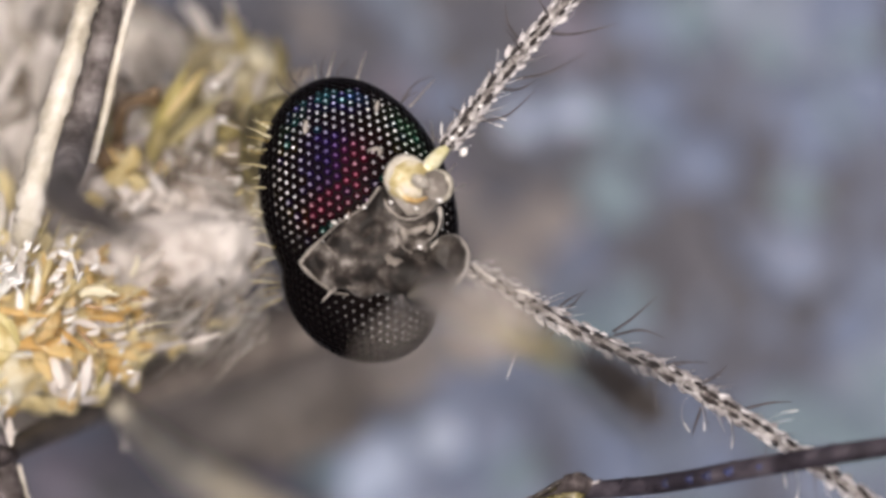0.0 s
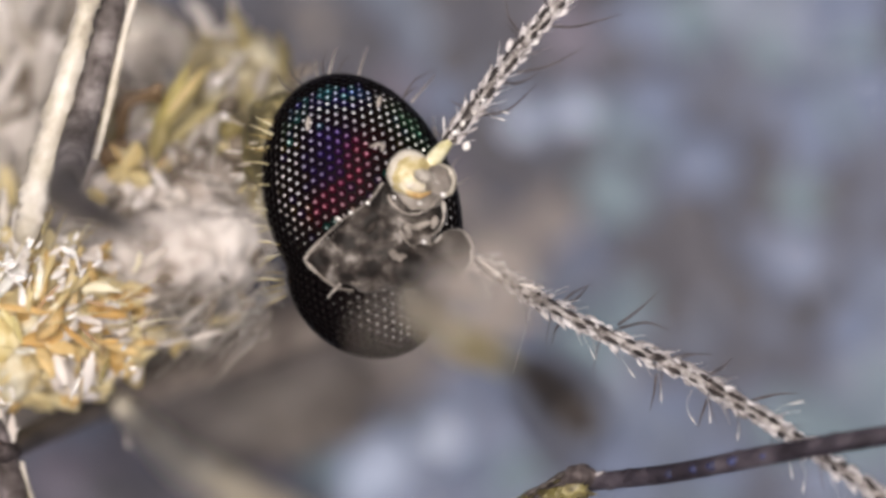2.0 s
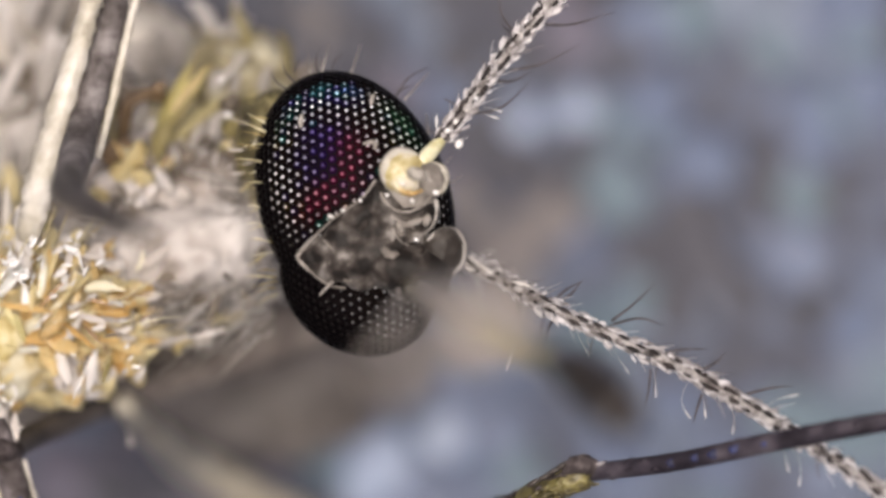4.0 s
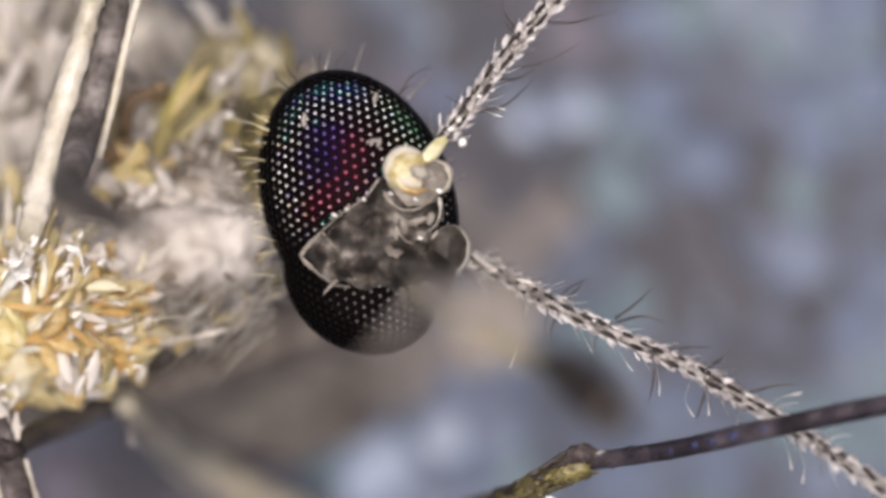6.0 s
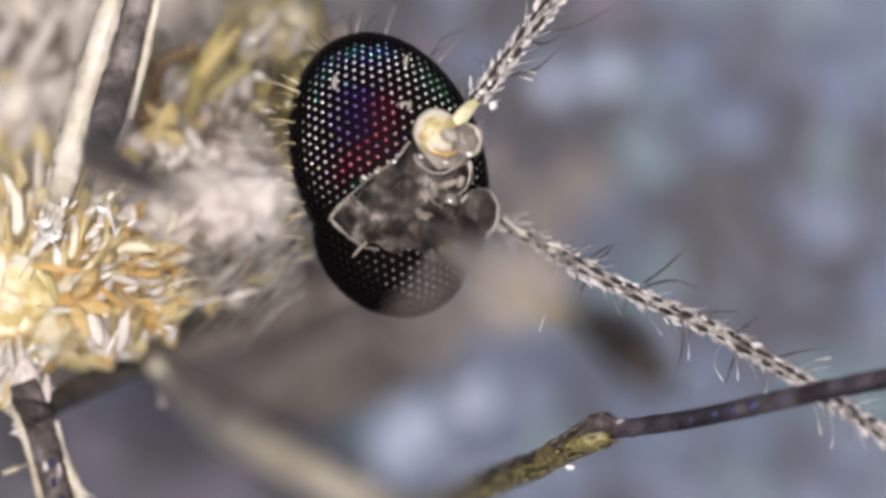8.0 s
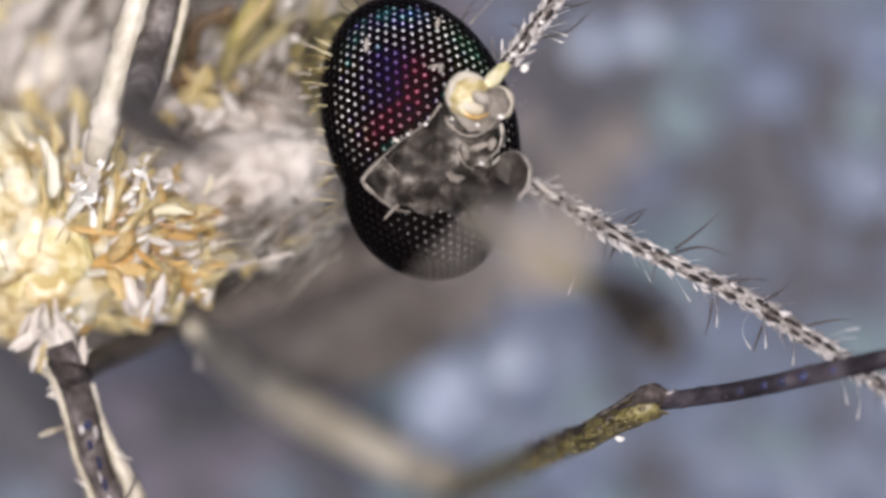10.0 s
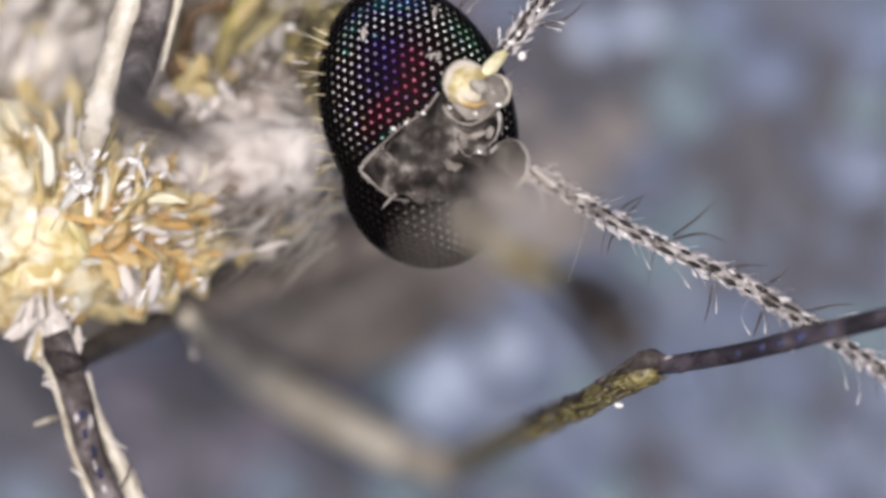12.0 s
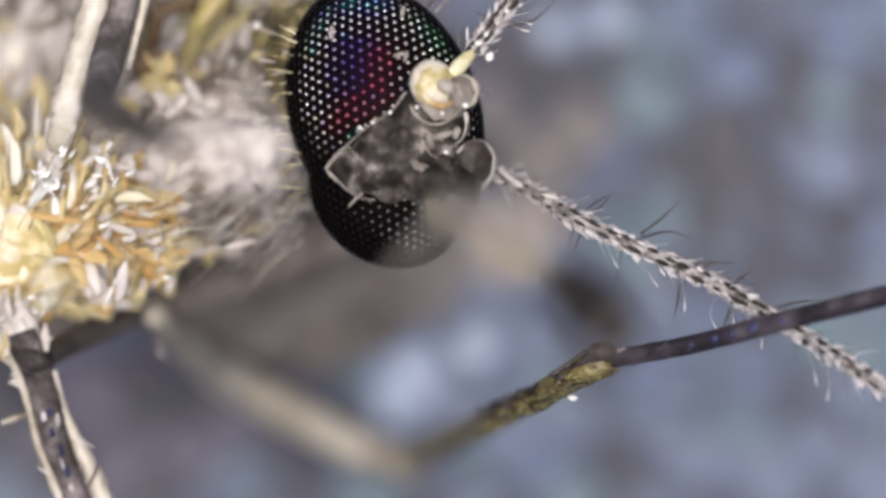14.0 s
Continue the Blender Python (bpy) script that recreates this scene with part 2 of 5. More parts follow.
STERNUM = surface("sternum_brown", [(0.2, (0.055, 0.047, 0.042)), (0.5, (0.085, 0.074, 0.067)), (0.8, (0.12, 0.106, 0.097))], 8, 0.6, 0.4)
LEG_JOINT = surface("leg_joint_brown", [(0.2, (0.02, 0.015, 0.012)), (0.5, (0.045, 0.036, 0.03)), (0.8, (0.085, 0.07, 0.06))], 10, 0.55, 0.4)
COXA_BROWN = surface("coxa_brown", [(0.2, (0.055, 0.045, 0.037)), (0.5, (0.12, 0.1, 0.085)), (0.8, (0.21, 0.18, 0.155))], 10, 0.5, 0.5)
LEG_PALE = surface("leg_pale_edge", [(0.2, (0.294, 0.257, 0.198)), (0.45, (0.478, 0.441, 0.360)), (0.85, (0.681, 0.648, 0.594))], 9, 0.45, 0.7, coat=0.1, through_light=0.3)
LEG_OLIVE = surface("leg_olive", [(0.2, (0.035, 0.028, 0.01)), (0.45, (0.085, 0.068, 0.022)), (0.65, (0.17, 0.146, 0.048)), (0.95, (0.34, 0.31, 0.17))], 30, 0.45, 0.4, coat=0.2)
LEG_BEIGE = surface("leg_beige", [(0.2, (0.12, 0.1, 0.08)), (0.5, (0.2, 0.175, 0.145)), (0.8, (0.28, 0.25, 0.21))], 8, 0.4, 0.5)
LEG_CREAM = surface("leg_cream", [(0.2, (0.24, 0.212, 0.165)), (0.5, (0.35, 0.318, 0.255)), (0.8, (0.45, 0.42, 0.355))], 8, 0.4, 0.5, through_light=0.15)
PROBOSCIS_PALE = surface("proboscis_beige", [(0.2, (0.38, 0.335, 0.29)), (0.6, (0.56, 0.5, 0.44)), (0.9, (0.7, 0.64, 0.58))], 8, 0.5, 0.4, through_light=0.3)
PROBOSCIS_STRAW = surface("proboscis_straw", [(0.2, (0.34, 0.3, 0.21)), (0.6, (0.5, 0.455, 0.34)), (0.9, (0.62, 0.58, 0.47))], 8, 0.5, 0.4, through_light=0.3)
PROBOSCIS_YELLOW = surface("proboscis_yellow", [(0.2, (0.2, 0.165, 0.055)), (0.8, (0.28, 0.24, 0.11))], 8, 0.5, 0.4)
PROBOSCIS_DARK = surface("proboscis_dark", [(0.2, (0.006, 0.004, 0.003)), (0.8, (0.025, 0.018, 0.014))], 8, 0.5, 0.4)
GROUND = surface("blue_grey_stone", [(0.25, (0.022, 0.020, 0.024)), (0.42, (0.044, 0.048, 0.069)), (0.54, (0.063, 0.077, 0.117)), (0.66, (0.09, 0.114, 0.154)), (0.8, (0.15, 0.175, 0.235))], 2300, 0.6, 0.5, world_size=True, detail=3.0)
GRAIN_PALE = surface("pale_quartz", [(0.2, (0.17, 0.21, 0.3)), (0.6, (0.25, 0.302, 0.405)), (0.9, (0.315, 0.375, 0.47))], 3000, 0.4, 0.3, coat=0.2, world_size=True)
GRAIN_BLUE = surface("blue_grey_grain", [(0.2, (0.054, 0.072, 0.124)), (0.6, (0.082, 0.108, 0.174)), (0.9, (0.12, 0.156, 0.238))], 2500, 0.5, 0.4, world_size=True)
GRAIN_DULL = surface("dull_pale_grain", [(0.2, (0.082, 0.099, 0.148)), (0.6, (0.113, 0.139, 0.208)), (0.9, (0.152, 0.186, 0.262))], 2500, 0.5, 0.4, world_size=True)
GRAIN_TEAL = surface("teal_grey_grain", [(0.2, (0.060, 0.090, 0.115)), (0.6, (0.094, 0.137, 0.168)), (0.9, (0.147, 0.200, 0.231))], 2500, 0.5, 0.4, world_size=True)
GRAIN_TAN = surface("tan_grain", [(0.2, (0.1, 0.089, 0.086)), (0.6, (0.168, 0.152, 0.149)), (0.9, (0.235, 0.214, 0.212))], 2000, 0.6, 0.5, world_size=True)
GRAIN_BROWN = surface("brown_grain", [(0.2, (0.042, 0.036, 0.034)), (0.6, (0.074, 0.064, 0.062)), (0.9, (0.12, 0.104, 0.1))], 2000, 0.6, 0.5, world_size=True)
GRAIN_MAUVE = surface("mauve_grey_grain", [(0.2, (0.066, 0.06, 0.084)), (0.6, (0.105, 0.097, 0.128)), (0.9, (0.155, 0.142, 0.185))], 2000, 0.6, 0.5, world_size=True)
GRAIN_DARK = surface("dark_grain", [(0.2, (0.03, 0.03, 0.038)), (0.6, (0.057, 0.057, 0.073)), (0.9, (0.088, 0.087, 0.11))], 2000, 0.6, 0.5, world_size=True)


def eye_materials(name, attribute):
    """The dark wall of a facet, tinged by the colour of its cornea, and its mirror-like top, paler than the tinge."""
    made = []
    for which in ("wall", "lens"):
        m, nt, b = node_mat(name + which)
        src = nt.nodes.new("ShaderNodeAttribute" if attribute else "ShaderNodeObjectInfo")
        if attribute:
            src.attribute_name = "tint"
        if which == "lens":
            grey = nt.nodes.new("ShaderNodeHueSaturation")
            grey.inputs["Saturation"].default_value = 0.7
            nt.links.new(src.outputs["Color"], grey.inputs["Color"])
            # alpha darkens the mirror colour where the lens should reflect less
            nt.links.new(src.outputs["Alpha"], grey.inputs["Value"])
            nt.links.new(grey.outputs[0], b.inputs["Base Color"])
            b.inputs["Metallic"].default_value = 1.0
            b.inputs["Roughness"].default_value = 0.33
        else:
            parts = nt.nodes.new("ShaderNodeSeparateColor")
            nt.links.new(src.outputs["Color"], parts.inputs[0])
            low = None
            for k in (1, 2):
                least = nt.nodes.new("ShaderNodeMath")
                least.operation = "MINIMUM"
                nt.links.new((low or parts).outputs[0], least.inputs[0])
                nt.links.new(parts.outputs[k], least.inputs[1])
                low = least
            less = nt.nodes.new("ShaderNodeVectorMath")
            less.operation = "SUBTRACT"
            nt.links.new(src.outputs["Color"], less.inputs[0])
            nt.links.new(low.outputs[0], less.inputs[1])
            strong = nt.nodes.new("ShaderNodeMath")
            strong.operation, strong.use_clamp = "MULTIPLY", True
            strong.inputs[1].default_value = 2.0
            nt.links.new(src.outputs["Alpha"], strong.inputs[0])
            less_dim = nt.nodes.new("ShaderNodeVectorMath")
            less_dim.operation = "SCALE"
            nt.links.new(less.outputs[0], less_dim.inputs[0])
            nt.links.new(strong.outputs[0], less_dim.inputs["Scale"])
            tinge = nt.nodes.new("ShaderNodeVectorMath")
            tinge.operation = "MULTIPLY_ADD"
            tinge.inputs[1].default_value, tinge.inputs[2].default_value = (0.03, 0.03, 0.03), (0.0022, 0.0016, 0.0018)
            nt.links.new(less_dim.outputs[0], tinge.inputs[0])
            nt.links.new(tinge.outputs[0], b.inputs["Base Color"])
            b.inputs["Roughness"].default_value = 0.45
            b.inputs["Specular IOR Level"].default_value = 0.02
        made.append(m)
    return made


FACET_ONE, FACET_MANY = eye_materials("facet_", False), eye_materials("joined_facet_", True)

# ---- ground ----
GZ = -2250.0
bm = bmesh.new()
bmesh.ops.create_grid(bm, x_segments=2, y_segments=2, size=8.0)
ground = part("ground", bm, GROUND, None)
ground.location = (0, 0, GZ * MM * 0.001)
tagged(ground, "blue-grey mottled stone surface far below the insect", "ground", kind="structure")


def grain(name, x, y, rad, mat, label, seed, tall=0.5):
    """A worn stone grain lying on the ground."""
    rng = random.Random(seed)
    bm = bmesh.new()
    bmesh.ops.create_icosphere(bm, subdivisions=3, radius=1.0)
    o = Vector((rng.uniform(0, 50), rng.uniform(0, 50), 0))
    for v in bm.verts:
        s = 1 + 0.3 * noise.noise(v.co * 1.3 + o) + 0.1 * noise.noise(v.co * 4 + o)
        v.co = Vector((v.co.x * s * rad, v.co.y * s * rad * rng.uniform(0.97, 1.03), max(v.co.z, -0.45) * s * rad * tall)) * (MM * 0.001 * 1.21)
    low = min(v.co.z for v in bm.verts)
    ob = part(name, bm, mat, None)
    p = CG(x, y, GZ)
    ob.location = (p.x, p.y, GZ * MM * 0.001 - low - 0.00001)
    tagged(ob, label, "stone", group="grains on the ground")


GRAINS = [("mauve_grain", GRAIN_MAUVE, "mauve-grey stone grain on grey stone", [(180, 800, 70), (340, 905, 65), (420, 850, 60), (90, 900, 60), (230, 930, 60)]),
          ("pale_grain", GRAIN_PALE, "pale bluish quartz grain lying on grey stone",
           [(735, 778, 66), (985, 165, 36), (1085, 150, 36), (858, 730, 46), (700, 840, 34)]),
          ("dull_grain", GRAIN_DULL, "dull pale blue-grey stone grain on grey stone", [(1485, 235, 26), (1480, 405, 66), (1290, 300, 24), (1500, 20, 36), (1345, 850, 40), (1450, 900, 50), (1250, 930, 50), (1520, 800, 46), (1380, 960, 60), (1180, 880, 40), (1540, 960, 60), (880, 640, 50), (950, 700, 60), (800, 820, 60), (900, 860, 60), (1020, 860, 50), (760, 900, 50)]),
          ("tan_stone", GRAIN_TAN, "tan rounded stone grain on grey stone",
           [(1040, 335, 58), (960, 400, 66), (620, 10, 60), (880, 300, 50), (690, 600, 60), (760, 560, 50), (760, 625, 50), (830, 585, 55), (905, 555, 58), (970, 515, 52)]),
          ("brown_stone", GRAIN_BROWN, "grey-brown stone grain on grey stone", [(640, 640, 80), (480, 640, 90), (560, 560, 80), (420, 780, 70)]),
          ("dark_stone", GRAIN_DARK, "dark brown stone grain on grey stone",
           [(1420, 330, 40), (1290, 345, 60), (560, 30, 70), (640, 720, 45), (380, 820, 60), (520, 740, 50), (1090, 215, 40), (930, 250, 50), (1010, 265, 50), (960, 20, 40), (1100, 290, 40), (1210, 400, 50), (1310, 420, 60), (1260, 500, 50), (1380, 480, 45), (1230, 590, 40), (880, 60, 50), (940, 140, 40), (860, 180, 40), (470, 560, 60), (600, 840, 40), (700, 40, 70), (660, 880, 36), (1010, 60, 45), (1160, 50, 45), (20, 860, 80), (100, 940, 60), (250, 840, 70), (500, 880, 55), (150, 850, 50), (-60, 800, 90), (280, 960, 60)])]
seed = 1
for gname, gmat, glabel, spots in GRAINS:
    for gx, gy, gr in spots:
        grain(gname, gx, gy, gr, gmat, glabel, seed, 0.3 if gname == "tan_stone" else 0.4)
        seed += 1
BLUE = ("blue_grey_grain", GRAIN_BLUE, "blue-grey stone grain on grey stone")
TEAL = ("teal_grey_grain", GRAIN_TEAL, "dull teal stone grain on grey stone")
MAUVE = ("mauve_grain", GRAIN_MAUVE, "mauve-grey stone grain on grey stone")
DARK = ("dark_stone", GRAIN_DARK, "dark brown stone grain on grey stone")
rng = random.Random(9)
for k in range(170):
    gx, gy = rng.uniform(120, 1640), rng.uniform(-80, 1010)
    if gx < 560 and gy < 760:
        continue
    if any(math.hypot(gx - x, gy - y) < r * 0.9 for _, _, _, spots in GRAINS for x, y, r in spots):
        continue
    warm = gx + 0.8 * gy < 1180
    gname, gmat, glabel = rng.choice((MAUVE, MAUVE, MAUVE, DARK, DARK, BLUE) if warm else (BLUE, BLUE, TEAL, TEAL) if gx + gy > 1900 else (BLUE, BLUE, TEAL, TEAL, TEAL, DARK))
    grain(gname, gx, gy, rng.uniform(22, 66), gmat, glabel, 100 + k, 0.3)

# ---- the insect ----
mosquito = new("mosquito")
mosquito.scale = (0.001, 0.001, 0.001)
tagged(mosquito, "live mosquito with black iridescent eyes and golden scaly thorax", "mosquito")
head_parts = []

# compound eyes
EYES = [((707, 304), -95.0, (240.0, 170.5, 150.0), (0.336, -0.942), "upper"), ((712, 442), -82.0, (150.0, 128.0, 120.0), (0.75, -0.66), "lower")]


def facet_tint(x, y, rng, dim):
    """The structural colour of the cornea at a place of the eye; its alpha dims the lens's reflection by place."""
    base = Vector((1.0, 0.97, 0.94))
    pick = rng.random() if y < 392 else 1.0
    if pick < 0.04:
        base = Vector((0.95, 0.87, 0.7))
    elif pick < 0.07:
        base = Vector((0.5, 0.95, 0.85))
    elif pick < 0.13:
        base = Vector((0.8, 0.75, 0.95))

    def near(cx, cy, r):
        return math.exp(-((x - cx) ** 2 + (y - cy) ** 2) / (2 * r * r))
    blue = near(655, 200, 28) + near(664, 250, 28) + 0.7 * near(637, 186, 14) + 0.5 * near(625, 240, 16)
    red = near(708, 212, 22) + near(692, 262, 20) + near(658, 296, 17) + 0.8 * near(625, 318, 15)
    cyan = min(1.0, max(0.0, 1 - (y - 108) / 34)) * min(1.0, max(0.0, (735 - x) / 40)) + 0.9 * near(578, 130, 18)
    green = near(826, 168, 26) + 0.8 * near(560, 160, 18) + 0.8 * near(790, 140, 22) 
    base = base.lerp(Vector((0.2, 0.08, 0.75)), min(0.93, blue * rng.uniform(0.25, 1.25)))
    base = base.lerp(Vector((1.0, 0.05, 0.22)), min(0.93, red * rng.uniform(0.3, 1.3)))
    base = base.lerp(rng.choice((Vector((0.03, 0.3, 1.0)), Vector((0.04, 0.62, 0.8)), Vector((0.12, 0.12, 1.0)))), min(0.95, cyan * rng.uniform(0.4, 1.2)))
    base = base.lerp(Vector((0.04, 0.62, 0.25)), min(0.9, green * rng.uniform(0.5, 0.9)))
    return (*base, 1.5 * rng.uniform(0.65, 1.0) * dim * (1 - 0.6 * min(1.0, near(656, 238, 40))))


def facet_bmesh(bm, m, tint_layer=None, tint=None):
    rings = [(9.5, -2.5), (7.8, 1.4), (2.7, 2.8), (2.55, 3.35), (1.5, 4.3)]
    made = []
    for r, h in rings:
        made.append([bm.verts.new(m @ Vector((r * MM * math.cos(math.pi / 3 * k), r * MM * math.sin(math.pi / 3 * k), h * MM))) for k in range(6)])
    top = bm.verts.new(m @ Vector((0, 0, 5.3 * MM)))
    if tint_layer:
        for v in (*[v for r in made for v in r], top):
            v[tint_layer] = tint
    for i, (a, b) in enumerate(zip(made, made[1:])):
        for k in range(6):
            bm.faces.new((a[k], a[(k + 1) % 6], b[(k + 1) % 6], b[k])).material_index = 1 if i >= 2 else 0
    for k in range(6):
        bm.faces.new((made[-1][k], made[-1][(k + 1) % 6], top)).material_index = 1


one = bmesh.new()
facet_bmesh(one, Matrix.Identity(4))
facet_mesh = bpy.data.meshes.new("facet")
one.to_mesh(facet_mesh)
one.free()
for facet_mat in FACET_ONE:
    facet_mesh.materials.append(facet_mat)
facet_mesh.polygons.foreach_set("use_smooth", [True] * len(facet_mesh.polygons))


def build_eye(centre, z, axes, major, which):
    e1 = Vector((*major, 0)).normalized()
    e2 = Vector((-e1.y, e1.x, 0))
    c = C(*centre, z)
    turn = Matrix((e1, e2, Vector((0, 0, 1)))).transposed().to_4x4()
    bm = bmesh.new()
    bmesh.ops.create_uvsphere(bm, u_segments=64, v_segments=40, radius=1.0)
    bm.transform(Matrix.Translation(c) @ turn @ Matrix.Diagonal((*[a * MM for a in axes], 1)))
    eye = part("compound_eye", bm, EYE_BLACK, mosquito, "glossy black compound eye with rows of iridescent facets")
    head_parts.append(eye)
    rng = random.Random(5 if which == "upper" else 6)
    pitch = 19.4 if which == "upper" else 17.5
    lean = radians(5)
    cells = []
    for i in range(-22, 23):
        for j in range(-22, 23):
            X, Y = i * pitch * 0.866, (j + 0.5 * (i % 2)) * pitch
            p = Vector((X * math.cos(lean) - Y * math.sin(lean), X * math.sin(lean) + Y * math.cos(lean), 0))
            u, v = p.dot(e1) / axes[0], p.dot(e2) / axes[1]
            f = math.hypot(u, v)
            if f > radians(74):
                continue
            k = math.sin(f) / f if f > 1e-6 else 1.0
            s = Vector((u * k, v * k, math.cos(f)))
            place = c + turn.to_3x3() @ Vector((s.x * axes[0], s.y * axes[1], s.z * axes[2])) * MM
            normal = (turn.to_3x3() @ Vector((s.x / axes[0], s.y / axes[1], s.z / axes[2]))).normalized()
            cells.append((f, place, normal))
    cells.sort(key=lambda q: q[0])
    joined = bmesh.new()
    layer = joined.verts.layers.float_color.new("tint")
    for n, (f, place, normal) in enumerate(cells):
        ax = Vector((1, 0, 0))
        ax = (ax - normal * ax.dot(normal)).normalized()
        m = Matrix((ax, normal.cross(ax), normal)).transposed().to_4x4()
        m.translation = place
        m = m @ Matrix.Rotation(rng.uniform(-0.15, 0.15), 4, "Z") @ Matrix.Rotation(rng.gauss(0, 0.06), 4, "X")
        px, py = place.x / MM + 784, 441 - place.y / MM
        # facets fade towards the eye's edge and lower left: missing reflection, put into tint
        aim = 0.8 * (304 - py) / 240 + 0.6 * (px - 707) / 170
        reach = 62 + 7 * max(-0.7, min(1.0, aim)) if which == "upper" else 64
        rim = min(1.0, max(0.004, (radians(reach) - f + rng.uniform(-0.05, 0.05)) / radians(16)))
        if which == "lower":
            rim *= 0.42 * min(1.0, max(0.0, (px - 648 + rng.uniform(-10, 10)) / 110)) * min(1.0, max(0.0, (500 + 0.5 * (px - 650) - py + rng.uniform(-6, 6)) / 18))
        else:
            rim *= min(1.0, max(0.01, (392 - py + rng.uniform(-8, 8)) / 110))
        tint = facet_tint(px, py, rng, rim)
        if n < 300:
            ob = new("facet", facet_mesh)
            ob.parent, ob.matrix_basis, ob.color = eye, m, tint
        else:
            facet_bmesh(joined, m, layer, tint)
    if len(cells) > 300:
        rest = part("facet_field", joined, FACET_MANY, eye)
        tagged(rest, kind="stuff")
    else:
        joined.free()
    return eye


for eye_row in EYES:
    build_eye(*eye_row)


def lumpy(ob, voxel, rough, size, seed_tex):
    """Fuse the overlapping forms of a mesh into one skin with soft hollows and lumps."""
    r = ob.modifiers.new("fuse", "REMESH")
    r.mode, r.voxel_size, r.use_smooth_shade = "VOXEL", voxel, True
    s = ob.modifiers.new("soften", "SMOOTH")
    s.iterations = 4
    tx = bpy.data.textures.new(ob.name + seed_tex, "CLOUDS")
    tx.noise_scale, tx.noise_depth = size, 2
    d = ob.modifiers.new("lumps", "DISPLACE")
    d.texture, d.strength, d.mid_level, d.texture_coords = tx, rough, 0.5, "LOCAL"


# the face between the eyes
bm = bmesh.new()
blob(bm, C(735, 392, 25), (100 * MM, 62 * MM, 50 * MM), 12)
blob(bm, C(675, 398, 22), (58 * MM, 52 * MM, 36 * MM), 20)
blob(bm, C(640, 402, 22), (34 * MM, 26 * MM, 24 * MM), 0)
blob(bm, C(620, 403, 22), (18 * MM, 8 * MM, 12 * MM), 0)
blob(bm, C(692, 356, 40), (44 * MM, 30 * MM, 26 * MM), 40)
blob(bm, C(716, 334, 44), (38 * MM, 28 * MM, 26 * MM), 42)
blob(bm, C(742, 304, 48), (22 * MM, 36 * MM, 26 * MM), -25)
blob(bm, C(768, 318, 30), (42 * MM, 72 * MM, 42 * MM), -12)
blob(bm, C(812, 325, 30), (46 * MM, 40 * MM, 38 * MM), 0)
blob(bm, C(800, 425, 45), (82 * MM, 45 * MM, 45 * MM), -8)
blob(bm, C(815, 448, 40), (62 * MM, 34 * MM, 36 * MM), -10)
blob(bm, C(705, 435, 35), (38 * MM, 24 * MM, 28 * MM), -25)
face = part("face", bm, FACE, mosquito, "translucent grey-brown wrinkled face plate")
lumpy(face, 0.006, 0.016, 0.05, "a")
head_parts.append(face)


def ridge(line, rad, mat, parent, seed, label="thin glassy edge"):
    bm = bmesh.new()
    pts = curve_points([C(*p) for p in line], 22)
    r2 = random.Random(seed)
    pts = [p + Vector((r2.uniform(-1, 1), r2.uniform(-1, 1), 0)) * 0.8 * MM for p in pts]
    sweep(bm, pts, [rad * MM * (0.5 + 0.5 * math.sin(math.pi * min(1, (i + 1) / 8)) * r2.uniform(0.7, 1.15)) for i in range(22)], 8)
    return part("ridge", bm, mat, parent, label)


RIDGES = [([(604, 403, 28), (618, 386, 36), (632, 370, 44)], 4.5),
          ([(604, 403, 28), (622, 380, 38), (650, 352, 52), (686, 322, 60), (720, 298, 62), (744, 266, 62)], 4.0),
          ([(604, 403, 28), (628, 428, 34), (660, 452, 40), (690, 458, 48)], 4.5),
          ([(742, 268, 50), (748, 300, 60), (764, 325, 68), (790, 340, 74), (812, 352, 76)], 3.2),
          ([(748, 280, 62), (758, 302, 72), (776, 317, 78), (802, 323, 80), (829, 310, 78), (848, 288, 66)], 3.6),
          ([(850, 300, 66), (852, 322, 66), (846, 345, 68), (832, 362, 72)], 4.0),
          ([(770, 345, 66), (785, 372, 70), (806, 385, 74)], 3.0),
          ([(650, 372, 55), (668, 392, 58), (662, 415, 56)], 3.0)]
for k, (line, rad) in enumerate(RIDGES):
    ridge(line, rad * (1.05 if k in (0, 5) else 1.1), RIDGE_GREY if k in (0, 5) else COLLAR, face, 60 + k)
